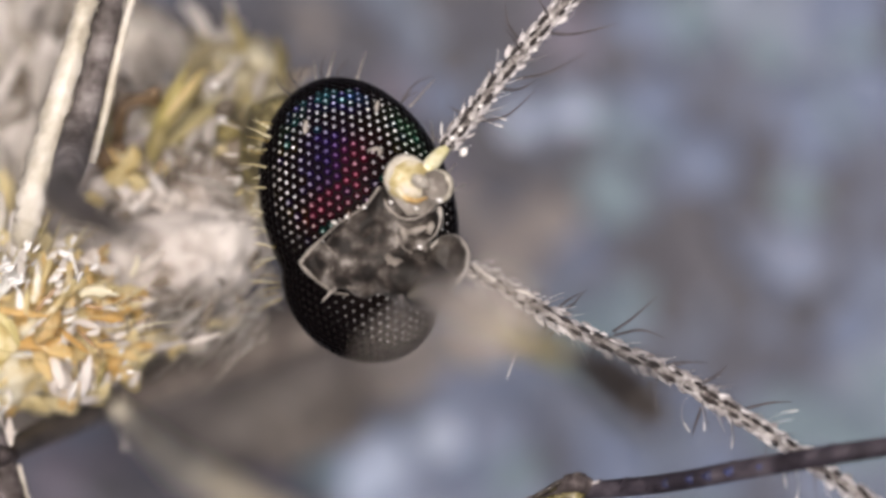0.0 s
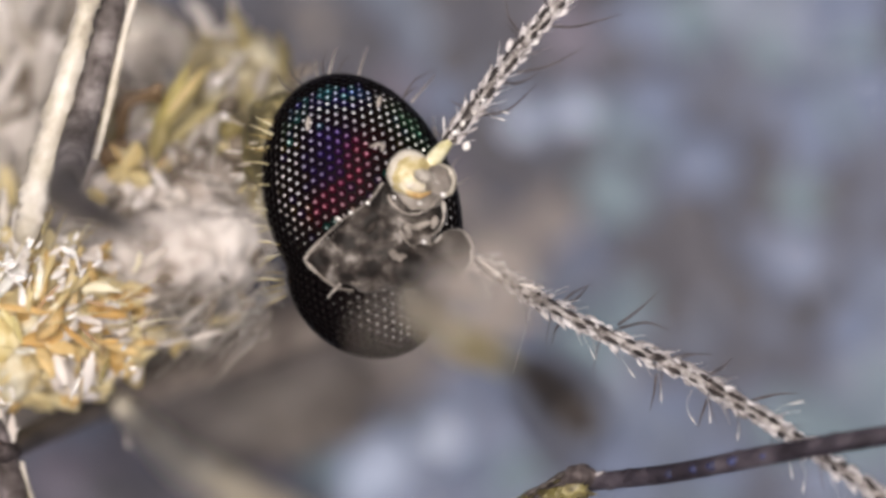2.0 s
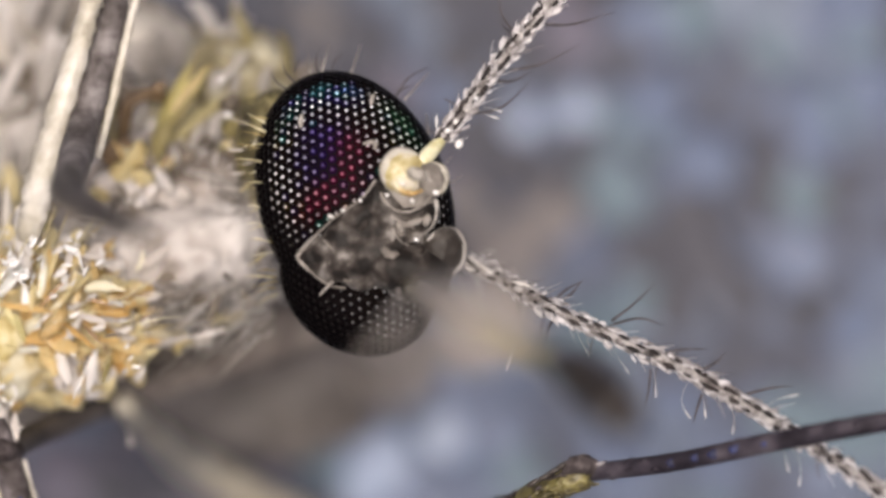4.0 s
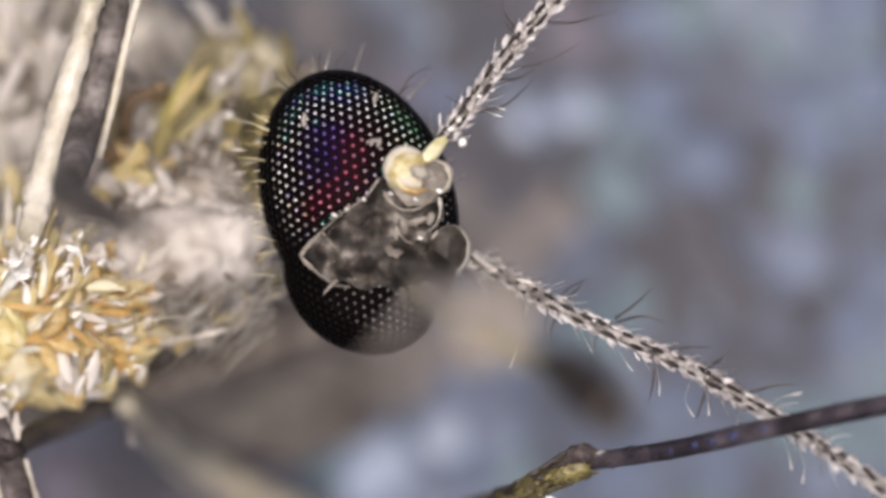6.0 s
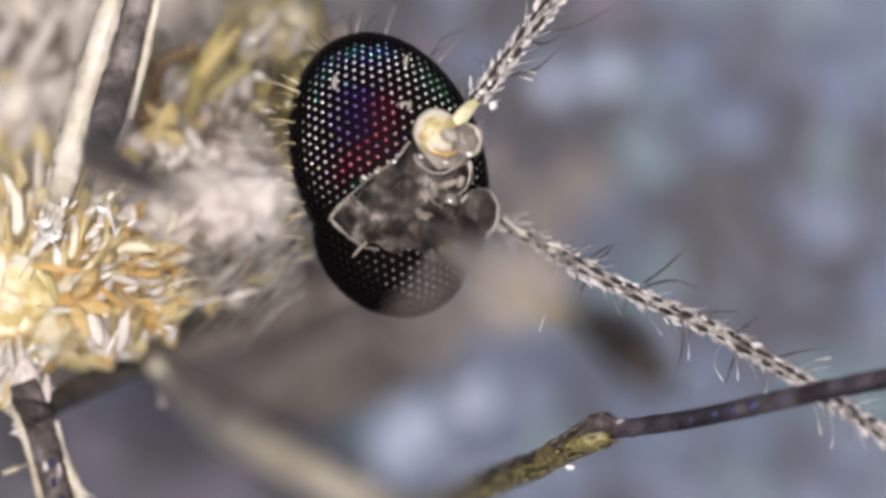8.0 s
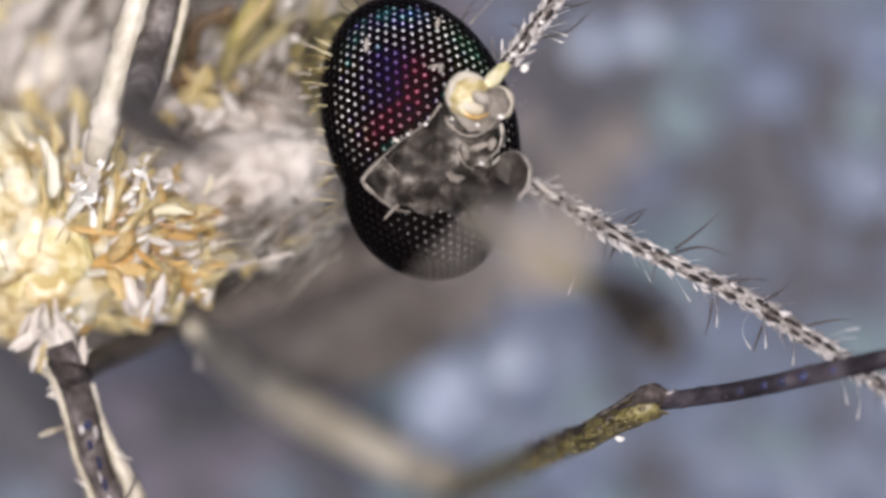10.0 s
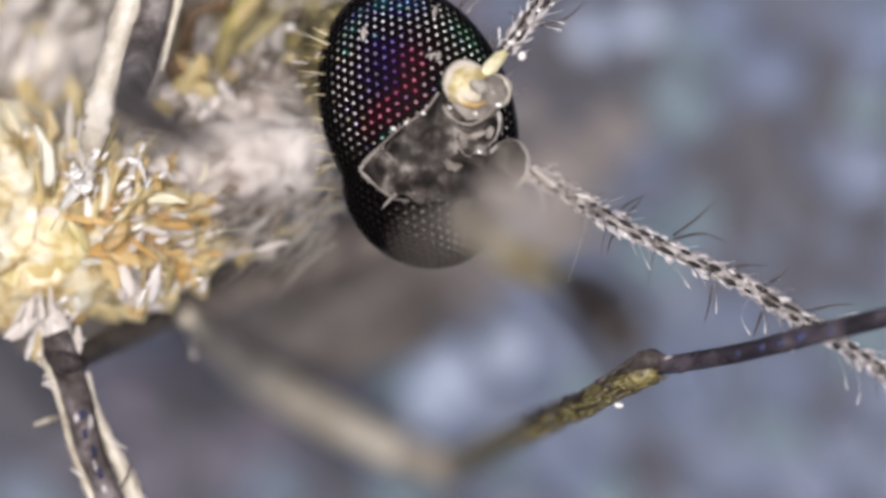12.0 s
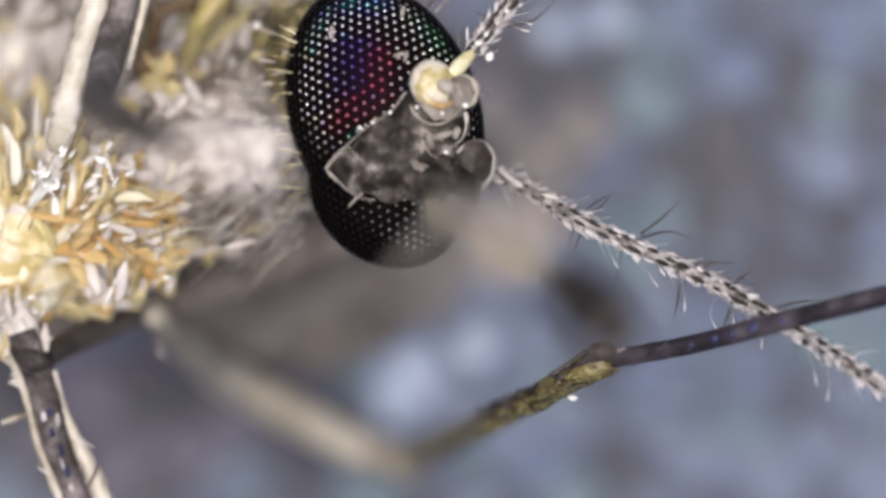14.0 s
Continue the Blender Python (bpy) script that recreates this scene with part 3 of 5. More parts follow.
# pale lumps that show through the skin, and raised dark brown patches between them
for x, y, z, a, b, lean, wmat in ((748, 379, 66, 9, 15, 25, COLLAR), (776, 402, 76, 17, 9, -15, COLLAR), (760, 392, 70, 12, 8, -40, COLLAR), (686, 413, 50, 12, 8, 5, COLLAR), (706, 420, 52, 9, 10, 0, COLLAR), (724, 372, 60, 7, 7, 0, COLLAR),
                                  (664, 388, 50, 6, 14, 20, COLLAR), (648, 420, 40, 10, 4, -25, COLLAR), (700, 444, 50, 14, 6, 0, COLLAR), (812, 342, 62, 20, 6, 15, COLLAR), (788, 352, 66, 7, 14, 20, COLLAR), (835, 338, 60, 7, 12, -10, COLLAR),
                                  (692, 380, 56, 17, 12, 30, DARK_PATCH), (735, 412, 62, 20, 10, -10, DARK_PATCH), (722, 344, 62, 14, 10, 30, DARK_PATCH), (812, 392, 70, 20, 14, 0, DARK_PATCH), (775, 372, 62, 9, 16, 10, DARK_PATCH), (780, 430, 66, 24, 7, -5, DARK_PATCH), (648, 396, 42, 10, 12, 0, DARK_PATCH)):
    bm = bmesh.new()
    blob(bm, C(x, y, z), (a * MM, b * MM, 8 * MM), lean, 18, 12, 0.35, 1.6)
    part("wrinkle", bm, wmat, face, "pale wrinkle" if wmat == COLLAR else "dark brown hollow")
bm = bmesh.new()
sweep(bm, curve_points([C(668, 446, 46), C(656, 457, 52), C(644, 471, 56)], 6), [q * MM for q in (3.5, 3.2, 2.8, 2.4, 2.0, 1.2)], 6)
part("bristle", bm, RIDGE_GREY, face, "short pale bristle")
# tiny glints on the face, set in as white warts
for x, y, z, r in ((686, 320, 66, 3.4), (666, 331, 60, 3.4), (717, 303, 68, 3.2), (764, 293, 92, 3.2), (809, 304, 94, 3.8), (850, 289, 84, 4.6), (816, 372, 88, 3.6), (791, 274, 112, 3.4), (663, 330, 62, 3.6)):
    bm = bmesh.new()
    blob(bm, C(x, y, z), (r * 1.2 * MM, r * 0.9 * MM, r * 0.7 * MM), -30, 12, 8, 0.3, 2)
    part("tubercle", bm, SCALE_WHITE, face, "tiny glistening wart")


def pedicel(x, y, z, rx, ry, lean, core, label, neck, rim=0.2, thickest=135, thin=0.45):
    """A rounded cup with a thick glassy rim, on a folded collar."""
    place = Matrix.Translation(C(x, y, z)) @ Matrix.Rotation(radians(lean), 4, "Z") @ Matrix.Rotation(radians(14), 4, "Y") @ Matrix.Diagonal((rx * MM, ry * MM, (rx + ry) / 2 * MM, 1))
    bm = bmesh.new()
    blob(bm, Vector((0, 0, -0.12)), (0.92, 0.92, 0.6), 0, 28, 18, 0.12, 2.5)
    bm.transform(place)
    ob = part("pedicel", bm, core, mosquito, label)
    head_parts.append(ob)
    bm = bmesh.new()
    n, k = 36, 12
    for i in range(n):
        a = 2 * math.pi * i / n
        thick = rim * (thin + (1 - thin) * max(0.0, math.cos((a - radians(thickest)) % (2 * math.pi)) * 0.8 + 0.2) ** 0.7 + 0.05 * math.sin(5 * a))
        for j in range(k):
            b = 2 * math.pi * j / k
            bm.verts.new(((0.86 + thick * math.cos(b)) * math.cos(a), (0.86 + thick * math.cos(b)) * math.sin(a), -0.12 + thick * 1.2 * math.sin(b) + 0.06 * math.sin(3 * a)))
    bm.verts.ensure_lookup_table()
    for i in range(n):
        for j in range(k):
            bm.faces.new([bm.verts[((i + di) % n) * k + (j + dj) % k] for di, dj in ((0, 0), (1, 0), (1, 1), (0, 1))])
    bm.transform(place)
    part("rim", bm, RIM_PALE if core != LOBE else RIM_GREY, ob, "thick glassy whitish rim")
    if neck:
        bm = bmesh.new()
        pts = curve_points([C(*p) for p in neck], 8)
        sweep(bm, pts, [rx * MM * q for q in (0.85, 1.0, 0.86, 0.92, 0.8, 0.84, 0.7, 0.55)], 20, jitter=0.03)
        part("collar", bm, COLLAR if core != LOBE else LOBE, ob, "translucent folded collar")
    return ob


cup = pedicel(795, 254, 78, 42, 42, 12, PEDICEL, "creamy yellow glossy pedicel", [(802, 262, 30), (806, 285, 34), (806, 315, 26), (800, 350, 10)], 0.26, 110, 0.06)
bm = bmesh.new()
blob(bm, C(802, 282, 46), (51 * MM, 45 * MM, 30 * MM), 0, 28, 18, 0.1, 2.5)
part("bowl", bm, COLLAR, cup, "translucent grey bowl under the pedicel")
bm = bmesh.new()
blob(bm, C(816, 256, 104), (17 * MM, 12 * MM, 9 * MM), -35, 18, 12, 0.3, 2)
part("boss", bm, COLLAR_PALE, cup, "shiny whitish boss")
bm = bmesh.new()
sweep(bm, curve_points([C(*p) for p in ((776, 268, 102), (788, 284, 100), (808, 291, 98), (828, 284, 96))], 10), [q * MM for q in (2, 3, 4, 5, 5, 5, 5, 4, 3, 2)], 8, jitter=0.1)
part("fold", bm, AMBER_FOLD, cup, "amber fold inside the rim")
pedicel(842, 264, 78, 30, 31, 10, COLLAR, "translucent grey lobe of the pedicel", [], 0.3, -10, 0.08)
pedicel(864, 396, 42, 40, 50, -18, LOBE, "dark translucent pedicel with glassy rim", [(858, 398, 30), (840, 400, 20), (822, 402, 10), (800, 405, 0)], 0.24, -10, 0.35)
bm = bmesh.new()
blob(bm, C(742, 262, 30), (12 * MM, 38 * MM, 8 * MM), -12, 18, 12, 0.2, 2)
part("flap", bm, FACE, face, "thin dark translucent flap beside the pedicel")


# antennae
def antenna(line, segments, label, rng, whorl, joint_line, long_hairs, fine_hairs=()):
    pts = curve_points([C(*p) for p in line], 120)
    bm = bmesh.new()
    sweep(bm, curve_points([C(*p) for p in joint_line], 8), [r * MM for r in (13, 13, 14, 14, 13, 12, 10, 8)], 14)
    ant = part("antenna", bm, NECK_YELLOW, mosquito, label)
    head_parts.append(ant)
    n = len(pts)
    setae, darks = bmesh.new(), bmesh.new()
    for s in range(segments):
        i0, i1 = int(s * (n - 1) / segments), int((s + 1) * (n - 1) / segments)
        seg = [pts[i] for i in range(i0, i1 + 1)]
        m = len(seg)
        radii = []
        for i in range(m):
            u = i / (m - 1)
            radii.append((11.5 - 2.8 * s / segments) * MM * (0.72 + 0.5 * math.exp(-((u - 0.12) / 0.14) ** 2) + 0.12 * math.sin(u * 9 + s) - 0.25 * max(0, u - 0.85) / 0.15))
        bm = bmesh.new()
        sweep(bm, seg, radii, 10, jitter=0.10, rng=rng)
        part("flagellomere", bm, SHAFT, ant)
        # the small pale scales along the segment
        for _ in range(140):
            i = rng.randrange(m)
            d = (seg[min(i + 1, m - 1)] - seg[max(i - 1, 0)]).normalized()
            a = rng.uniform(0, 2 * math.pi)
            side = d.cross(Vector((0, 0, 1))).normalized()
            out = side * math.cos(a) + Vector((0, 0, 1)) * min(0.25, math.sin(a))
            b = seg[i] + out * rng.uniform(5, 15) * MM
            ln = rng.uniform(10, 25) * MM
            way = (d * rng.uniform(0.7, 1.1) + out * rng.uniform(-0.15, 0.5)).normalized()
            w = rng.uniform(0.8, 1.6) * MM
            sweep(setae, [b, b + way * ln * 0.4 + out * 1.0 * MM, b + way * ln * 0.75, b + way * ln], [1.3 * w, 2.6 * w, 2.4 * w, 0.8 * w], 5, 0.5, up=(0.3, 0.5, 1))
        # dark scales lying along the front
        for q in range(5):
            i = int((q + rng.uniform(0.0, 1.0)) / 5 * (m - 1))
            d = (seg[min(i + 1, m - 1)] - seg[max(i - 1, 0)]).normalized()
            side = d.cross(Vector((0, 0, 1))).normalized()
            b = seg[i] + side * (6.5 * (1 if q % 2 else -1) + rng.uniform(-2.5, 2.5)) * MM + Vector((0, 0, 12.5 * MM))
            ln = rng.uniform(7, 15) * MM
            w = rng.uniform(0.7, 1.2) * MM
            sweep(darks, [b - d * ln, b - d * ln * 0.3, b + d * ln * 0.4, b + d * ln], [1.6 * w, 4.2 * w, 4.0 * w, 1.2 * w], 6, 0.5)
        # the long bristles of the whorl
        for k, (dx, dy, ln, thick) in enumerate(whorl):
            b = seg[1 + k % 3]
            turn = rng.uniform(-0.3, 0.3)
            w = Vector((dx * math.cos(turn) - dy * math.sin(turn), dx * math.sin(turn) + dy * math.cos(turn), rng.uniform(-0.3, 0.3)))
            d = (seg[2] - seg[0]).normalized()
            ln = ln * rng.uniform(0.75, 1.15) * MM
            bend = (d - w * d.dot(w)) * rng.uniform(0.1, 0.35)
            line3 = [b, b + w * ln * 0.35 - bend * ln * 0.12, b + w * ln * 0.7 - bend * ln * 0.02, b + w * ln + bend * ln * 0.3]
            hb = bmesh.new()
            sweep(hb, curve_points(line3, 8), [q * thick * MM for q in (2.6, 2.5, 2.3, 2.0, 1.7, 1.3, 0.9, 0.4)], 5)
            part("bristle", hb, BRISTLE, ant, "long dark curved bristle")
        # and fine pale hairs
        for _ in range(9):
            d = (seg[2] - seg[0]).normalized()
            a = rng.uniform(0, 6.28)
            side = d.cross(Vector((0, 0, 1))).normalized()
            out = side * math.cos(a) + Vector((0, 0, 1)) * math.sin(a)
            b = seg[rng.randrange(m)]
            ln = rng.uniform(22, 55) * MM
            sweep(setae, [b, b + (out + d * 0.4) * ln * 0.5, b + (out * 0.9 + d * 0.7) * ln], [1.0 * MM, 0.9 * MM, 0.3 * MM], 3)
    for row in long_hairs:
        hb = bmesh.new()
        sweep(hb, curve_points([C(x, y, -30 - 14 * n) for n, (x, y) in enumerate(row)], 10), [q * MM for q in (2.7, 2.6, 2.5, 2.4, 2.2, 1.9, 1.6, 1.3, 0.9, 0.5)], 6)
        part("bristle", hb, BRISTLE, ant, "long dark curved bristle")
    for row in fine_hairs:
        hb = bmesh.new()
        sweep(hb, curve_points([C(*p) for p in row], 10), [q * MM for q in (0.25, 0.2, 0.15, 0.15, 0.15, 0.2, 0.4, 0.9, 1.4, 0.7)], 5)
        part("fine_hair", hb, HAIR_PALE, ant, "fine pale hair with a bright end")
    tagged(part("dark_scaling", darks, HAIR_DARK, ant, "small dark brown scales"), kind="stuff")
    tagged(part("pale_setae", setae, SCALE_PALE, ant, "short silvery scales and hairs"), kind="stuff")
    return ant


antenna_up = antenna([(858, 196, 30), (893, 152, 20), (932, 100, 10), (968, 52, 0), (1008, 6, 0), (1050, -42, 0), (1105, -100, -20)], 5,
                     "brown segmented antenna with silvery scales and dark bristles", random.Random(11), [(0.85, 0.45, 50, 0.8), (-0.8, 0.6, 45, 0.9)], [(824, 238, 70), (842, 216, 50), (864, 192, 30)],
                     [[(1030, -10), (1089, -8), (1169, -30)], [(982, 73), (1038, 62), (1105, 27)], [(907, 150), (966, 139), (1018, 93)], [(945, 90), (985, 92), (1020, 75)], [(985, 0), (968, -25), (962, -60)]],
                     [[(918, 138, 20), (936, 150, 20), (962, 158, 20)], [(925, 135, 20), (948, 140, 20), (968, 146, 20)]])
antenna_down = antenna([(888, 410, -230), (945, 430, -170), (1005, 464, -70), (1064, 499, 0), (1165, 548, 0), (1286, 604, -35), (1350, 640, -65), (1415, 680, -100), (1500, 734, -145), (1600, 800, -185), (1720, 884, -220)], 11,
                       "brown segmented antenna with silvery scales and dark bristles", random.Random(12), [(-0.05, -1.0, 75, 0.6), (0.95, 0.25, 45, 0.5)], [(872, 402, -60), (884, 406, -200), (900, 416, -225)],
                       [[(1058, 482), (1080, 462), (1112, 446)], [(1062, 486), (1088, 470), (1106, 450)], [(1160, 518), (1198, 490), (1238, 452)], [(1163, 524), (1210, 514), (1252, 528)], [(1248, 578), (1285, 570), (1328, 570)], [(1322, 606), (1345, 592), (1362, 576)],
                        [(1066, 508), (1050, 525), (1042, 556)], [(1228, 606), (1224, 640), (1216, 672)], [(1318, 650), (1308, 680), (1302, 700)], [(1400, 650), (1440, 640), (1478, 638)]],
                       [[(1010, 470, -40), (992, 545, -10), (973, 604, 10)], [(1090, 515, 0), (1105, 550, 10), (1120, 580, 20)], [(1228, 580, 0), (1236, 620, 10), (1237, 656, 10)], [(1300, 615, 0), (1282, 660, 10), (1298, 694, 10)], [(1312, 620, 0), (1322, 660, 0), (1324, 692, 0)], [(1360, 645, -70), (1374, 690, -70), (1372, 722, -70)], [(1440, 700, -120), (1462, 750, -120), (1470, 790, -120)], [(1480, 725, -120), (1492, 780, -120), (1488, 815, -120)], [(1420, 690, -120), (1450, 662, -120), (1490, 652, -120)], [(1150, 545, 0), (1172, 585, 0), (1190, 612, 0)]])

for x, y, a, b, lean in ((892, 203, 7, 9, -20), (872, 179, 7, 5, 15), (886, 163, 4, 6, -30), (922, 122, 5, 4, 0), (1016, 20, 6, 4, 25), (905, 144, 4, 3, 0), (852, 163, 1.6, 13, 0)):
    bm = bmesh.new()
    blob(bm, C(x, y, 42), (a * MM, b * MM, a * MM), lean, 12, 8, 0.2, 2)
    part("drop", bm, SCALE_WHITE, antenna_up, "glistening white drop-like scale")

# mouthparts, reaching towards the lens
def rod(name, line, radii, mat, parent, label="", sides=16, n=24, jitter=0.02, seed=3):
    bm = bmesh.new()
    pts = curve_points([C(*p) for p in line], n)
    rr = [np.interp(i / (n - 1), np.linspace(0, 1, len(radii)), radii) * MM for i in range(n)]
    sweep(bm, pts, [float(r) for r in rr], sides, jitter=jitter, rng=random.Random(seed))
    return part(name, bm, mat, parent, label)


proboscis = rod("proboscis", [(798, 458, 5), (806, 463, 600), (834, 484, 980), (882, 522, 1120), (938, 551, 1220)], [3, 16, 26, 26, 25], PROBOSCIS_STRAW, mosquito, "long beige proboscis with yellow band and dark tip")
rod("yellow_band", [(934, 549, 1212), (985, 571, 1290), (1040, 592, 1370)], [23, 19, 17], PROBOSCIS_YELLOW, proboscis, "yellow band")
rod("labellum", [(1038, 591, 1365), (1080, 616, 1480), (1124, 656, 1600), (1162, 698, 1700)], [22, 44, 50, 34], PROBOSCIS_DARK, proboscis, "dark brown tip")
palp_rows = [rod("palp", [(784, 458, 5), (782, 496, 1000), (776, 552, 1900), (768, 604, 2600)], [4, 10, 15, 16], PROBOSCIS_PALE, mosquito, "beige blunt palp", seed=4),
             rod("palp", [(822, 448, 5), (846, 470, 1000), (892, 500, 1900), (940, 528, 2600)], [4, 28, 42, 36], PROBOSCIS_PALE, mosquito, "beige blunt palp", seed=5)]

# hairs round the eye's edge
edge = bmesh.new()
rng = random.Random(21)
for k in range(28):
    y = rng.uniform(150, 480)
    u = (y - 304) / 236
    x = 530 + 45 * max(0, u) ** 1.5 + 60 * max(0, -u) ** 2.2 + rng.uniform(-4, 14)
    a = radians(rng.gauss(0, 9) + 30 * -u * 0.6)
    ln = rng.uniform(18, 56)
    p = C(x + 10, y, -60 + rng.uniform(-40, 30))
    q = Vector((-math.cos(a), math.sin(a), rng.uniform(-0.1, 0.3))) * ln * MM
    sweep(edge, [p, p + q * 0.5 + Vector((0, 2 * MM, 0)), p + q], [1.2 * MM, 1.05 * MM, 0.4 * MM], 5)
occiput_hair = part("occipital_hairs", edge, HAIR_GOLD, mosquito, "stiff golden-white hairs behind the eye")
tagged(occiput_hair, kind="stuff")
head_parts.append(occiput_hair)
for hx, hy, dx, dy in ((600, 92, -22, -40), (640, 76, 6, -42), (665, 72, 22, -30), (585, 105, -28, -34), (782, 112, 55, -45), (780, 118, 30, -20), (600, 75, 14, -22)):
    bm = bmesh.new()
    p = C(hx, hy, -70)
    d = Vector((dx, -dy, -20)) * MM
    sweep(bm, curve_points([p, p + d * 0.5 + Vector((dy, dx, 0)) * 0.12 * MM, p + d], 7), [q * MM for q in (1.9, 1.8, 1.7, 1.5, 1.2, 0.9, 0.5)], 5)
    h = part("bristle", bm, BRISTLE, mosquito, "curved dark bristle on the crown")
    head_parts.append(h)

for hx, hy, dx, dy in ((648, 78, 14, -52), (700, 80, 18, -56), (630, 84, -6, -44), (795, 125, 44, -50), (846, 262, 34, -40), (850, 285, 46, -26), (838, 190, -4, -42)):
    bm = bmesh.new()
    p = C(hx, hy, -110)
    d = Vector((dx, -dy, -40)) * MM
    sweep(bm, [p, p + d * 0.5, p + d], [1.9 * MM, 1.6 * MM, 0.5 * MM], 5)
    head_parts.append(part("pale_bristle", bm, RIDGE_GREY, mosquito, "pale straight bristle on the crown"))
for sx, sy, lean, ln, w, sz in ((612, 162, 4, 13, 5, 38), (738, 124, 10, 11, 4, 30), (733, 200, 75, 13, 4, 62), (744, 205, 20, 8, 4, 60)):
    bm = bmesh.new()
    blob(bm, C(sx, sy, sz), (w * MM, ln * MM, 3 * MM), -lean, 12, 8, 0.3, 2)
    head_parts.append(part("speck", bm, RIDGE_GREY, mosquito, "pale dust speck stuck on the eye"))

# thorax
bm = bmesh.new()
blob(bm, C(30, 548, -240), (70 * MM, 78 * MM, 60 * MM), 0, 40, 24, 0.05, 3)
blob(bm, C(20, 560, -330), (215 * MM, 130 * MM, 140 * MM), 15, 40, 24, 0.12, 3)
blob(bm, C(215, 555, -330), (165 * MM, 58 * MM, 80 * MM), 8, 40, 24, 0.15, 3)
blob(bm, C(130, 480, -290), (130 * MM, 90 * MM, 90 * MM), 25, 40, 24, 0.15, 3)
blob(bm, C(-60, 470, -330), (180 * MM, 200 * MM, 180 * MM), 0, 40, 24, 0.12, 3)
thorax = part("thorax", bm, BODY_YELLOW, mosquito, "pale yellow thorax tufted with golden scales")
lumpy(thorax, 0.010, 0.055, 0.06, "b")
bm = bmesh.new()
blob(bm, C(26, 536, -200), (86 * MM, 76 * MM, 26 * MM), 25, 40, 26, 0.3, 1.3)
part("bulb", bm, NECK_YELLOW_DULL, thorax, "smooth pale yellow waxy bulb")
bm = bmesh.new()
blob(bm, C(385, 395, -420), (190 * MM, 105 * MM, 160 * MM), 12, 40, 24, 0.16, 4)
blob(bm, C(300, 300, -520), (190 * MM, 110 * MM, 150 * MM), 35, 40, 24, 0.16, 4)
blob(bm, C(410, 280, -450), (120 * MM, 66 * MM, 100 * MM), 18, 40, 24, 0.2, 4)
neck = part("neck", bm, NECK_GREY, mosquito, "grey-white downy neck region")
lumpy(neck, 0.014, 0.035, 0.05, "d")
bm = bmesh.new()
blob(bm, C(110, 70, -1000), (290 * MM, 230 * MM, 260 * MM), 10, 48, 30, 0.2, 3)
blob(bm, C(-60, 240, -800), (280 * MM, 220 * MM, 260 * MM), 0, 48, 30, 0.2, 3)
notum = part("scutum", bm, BODY_GREY, mosquito, "grey mottled back of the thorax")
bm = bmesh.new()
blob(bm, C(495, 125, -640), (120 * MM, 125 * MM, 150 * MM), -35, 40, 24, 0.25, 4)
blob(bm, C(560, 230, -420), (70 * MM, 110 * MM, 100 * MM), 0, 40, 24, 0.2, 4)
blob(bm, C(330, 200, -600), (120 * MM, 75 * MM, 110 * MM), 40, 40, 24, 0.25, 4)
pronotum = part("pronotum", bm, BODY_OLIVE, mosquito, "olive-brown plate with golden scales behind the head")
lumpy(pronotum, 0.014, 0.06, 0.06, "c")

bm = bmesh.new()
blob(bm, C(556, 196, -215), (62 * MM, 92 * MM, 70 * MM), -8, 36, 22, 0.2, 3)
occiput = part("occiput", bm, OCCIPUT, mosquito, "dark olive-brown back of the head")
head_parts.append(occiput)

# scales: a few bent blades and broad petals shared by all
SCALE_KINDS = (SCALE_GOLD, SCALE_WHITE, SCALE_BROWN, SCALE_OLIVE, HAIR_PALE, SCALE_SHADE, FLAKE_AMBER, FLAKE_CREAM, FLAKE_PEARL, FLAKE_DULL, FLAKE_OLIVE)
SCALE_NAMES = ("golden_scale", "silvery_scale", "brown_scale", "olive_scale", "pale_scale", "dusky_scale", "amber_flake", "cream_flake", "pearly_flake", "grey_flake", "olive_flake")
petals = []
for b in range(9):
    bm = bmesh.new()
    brng = random.Random(140 + b)
    bend, curl = brng.uniform(-0.5, 0.5), brng.uniform(-0.3, 0.35)
    pts = [Vector((bend * (i / 9) ** 2, curl * math.sin(i / 9 * 2.8), i / 9)) for i in range(10)]
    broad = (0.10, 0.20, 0.29, 0.35, 0.38, 0.385, 0.36, 0.30, 0.20, 0.07)
    sweep(bm, pts, [w * brng.uniform(0.82, 1.15) for w in broad], 10, brng.uniform(0.12, 0.3), up=(0, 1, 0.1))
    pair = []
    for mat in SCALE_KINDS:
        me = bpy.data.meshes.new("flake")
        bm.to_mesh(me)
        me.materials.append(mat)
        me.polygons.foreach_set("use_smooth", [True] * len(me.polygons))
        pair.append(me)
    bm.free()
    petals.append(pair)
blades = []
for b in range(10):
    bm = bmesh.new()
    brng = random.Random(40 + b)
    bend, curl = brng.uniform(-0.8, 0.8), brng.uniform(-0.4, 0.5)
    pts = [Vector((bend * (i / 8) ** 2, curl * math.sin(i / 8 * 2.6), i / 8)) for i in range(9)]
    sweep(bm, pts, [w * brng.uniform(0.8, 1.2) for w in (0.07, 0.11, 0.14, 0.16, 0.165, 0.155, 0.125, 0.08, 0.025)], 6, brng.uniform(0.15, 0.4), up=(0, 1, 0.1))
    pair = []
    for mat in SCALE_KINDS:
        me = bpy.data.meshes.new("scale")
        bm.to_mesh(me)
        me.materials.append(mat)
        me.polygons.foreach_set("use_smooth", [True] * len(me.polygons))
        pair.append(me)
    bm.free()
    blades.append(pair)


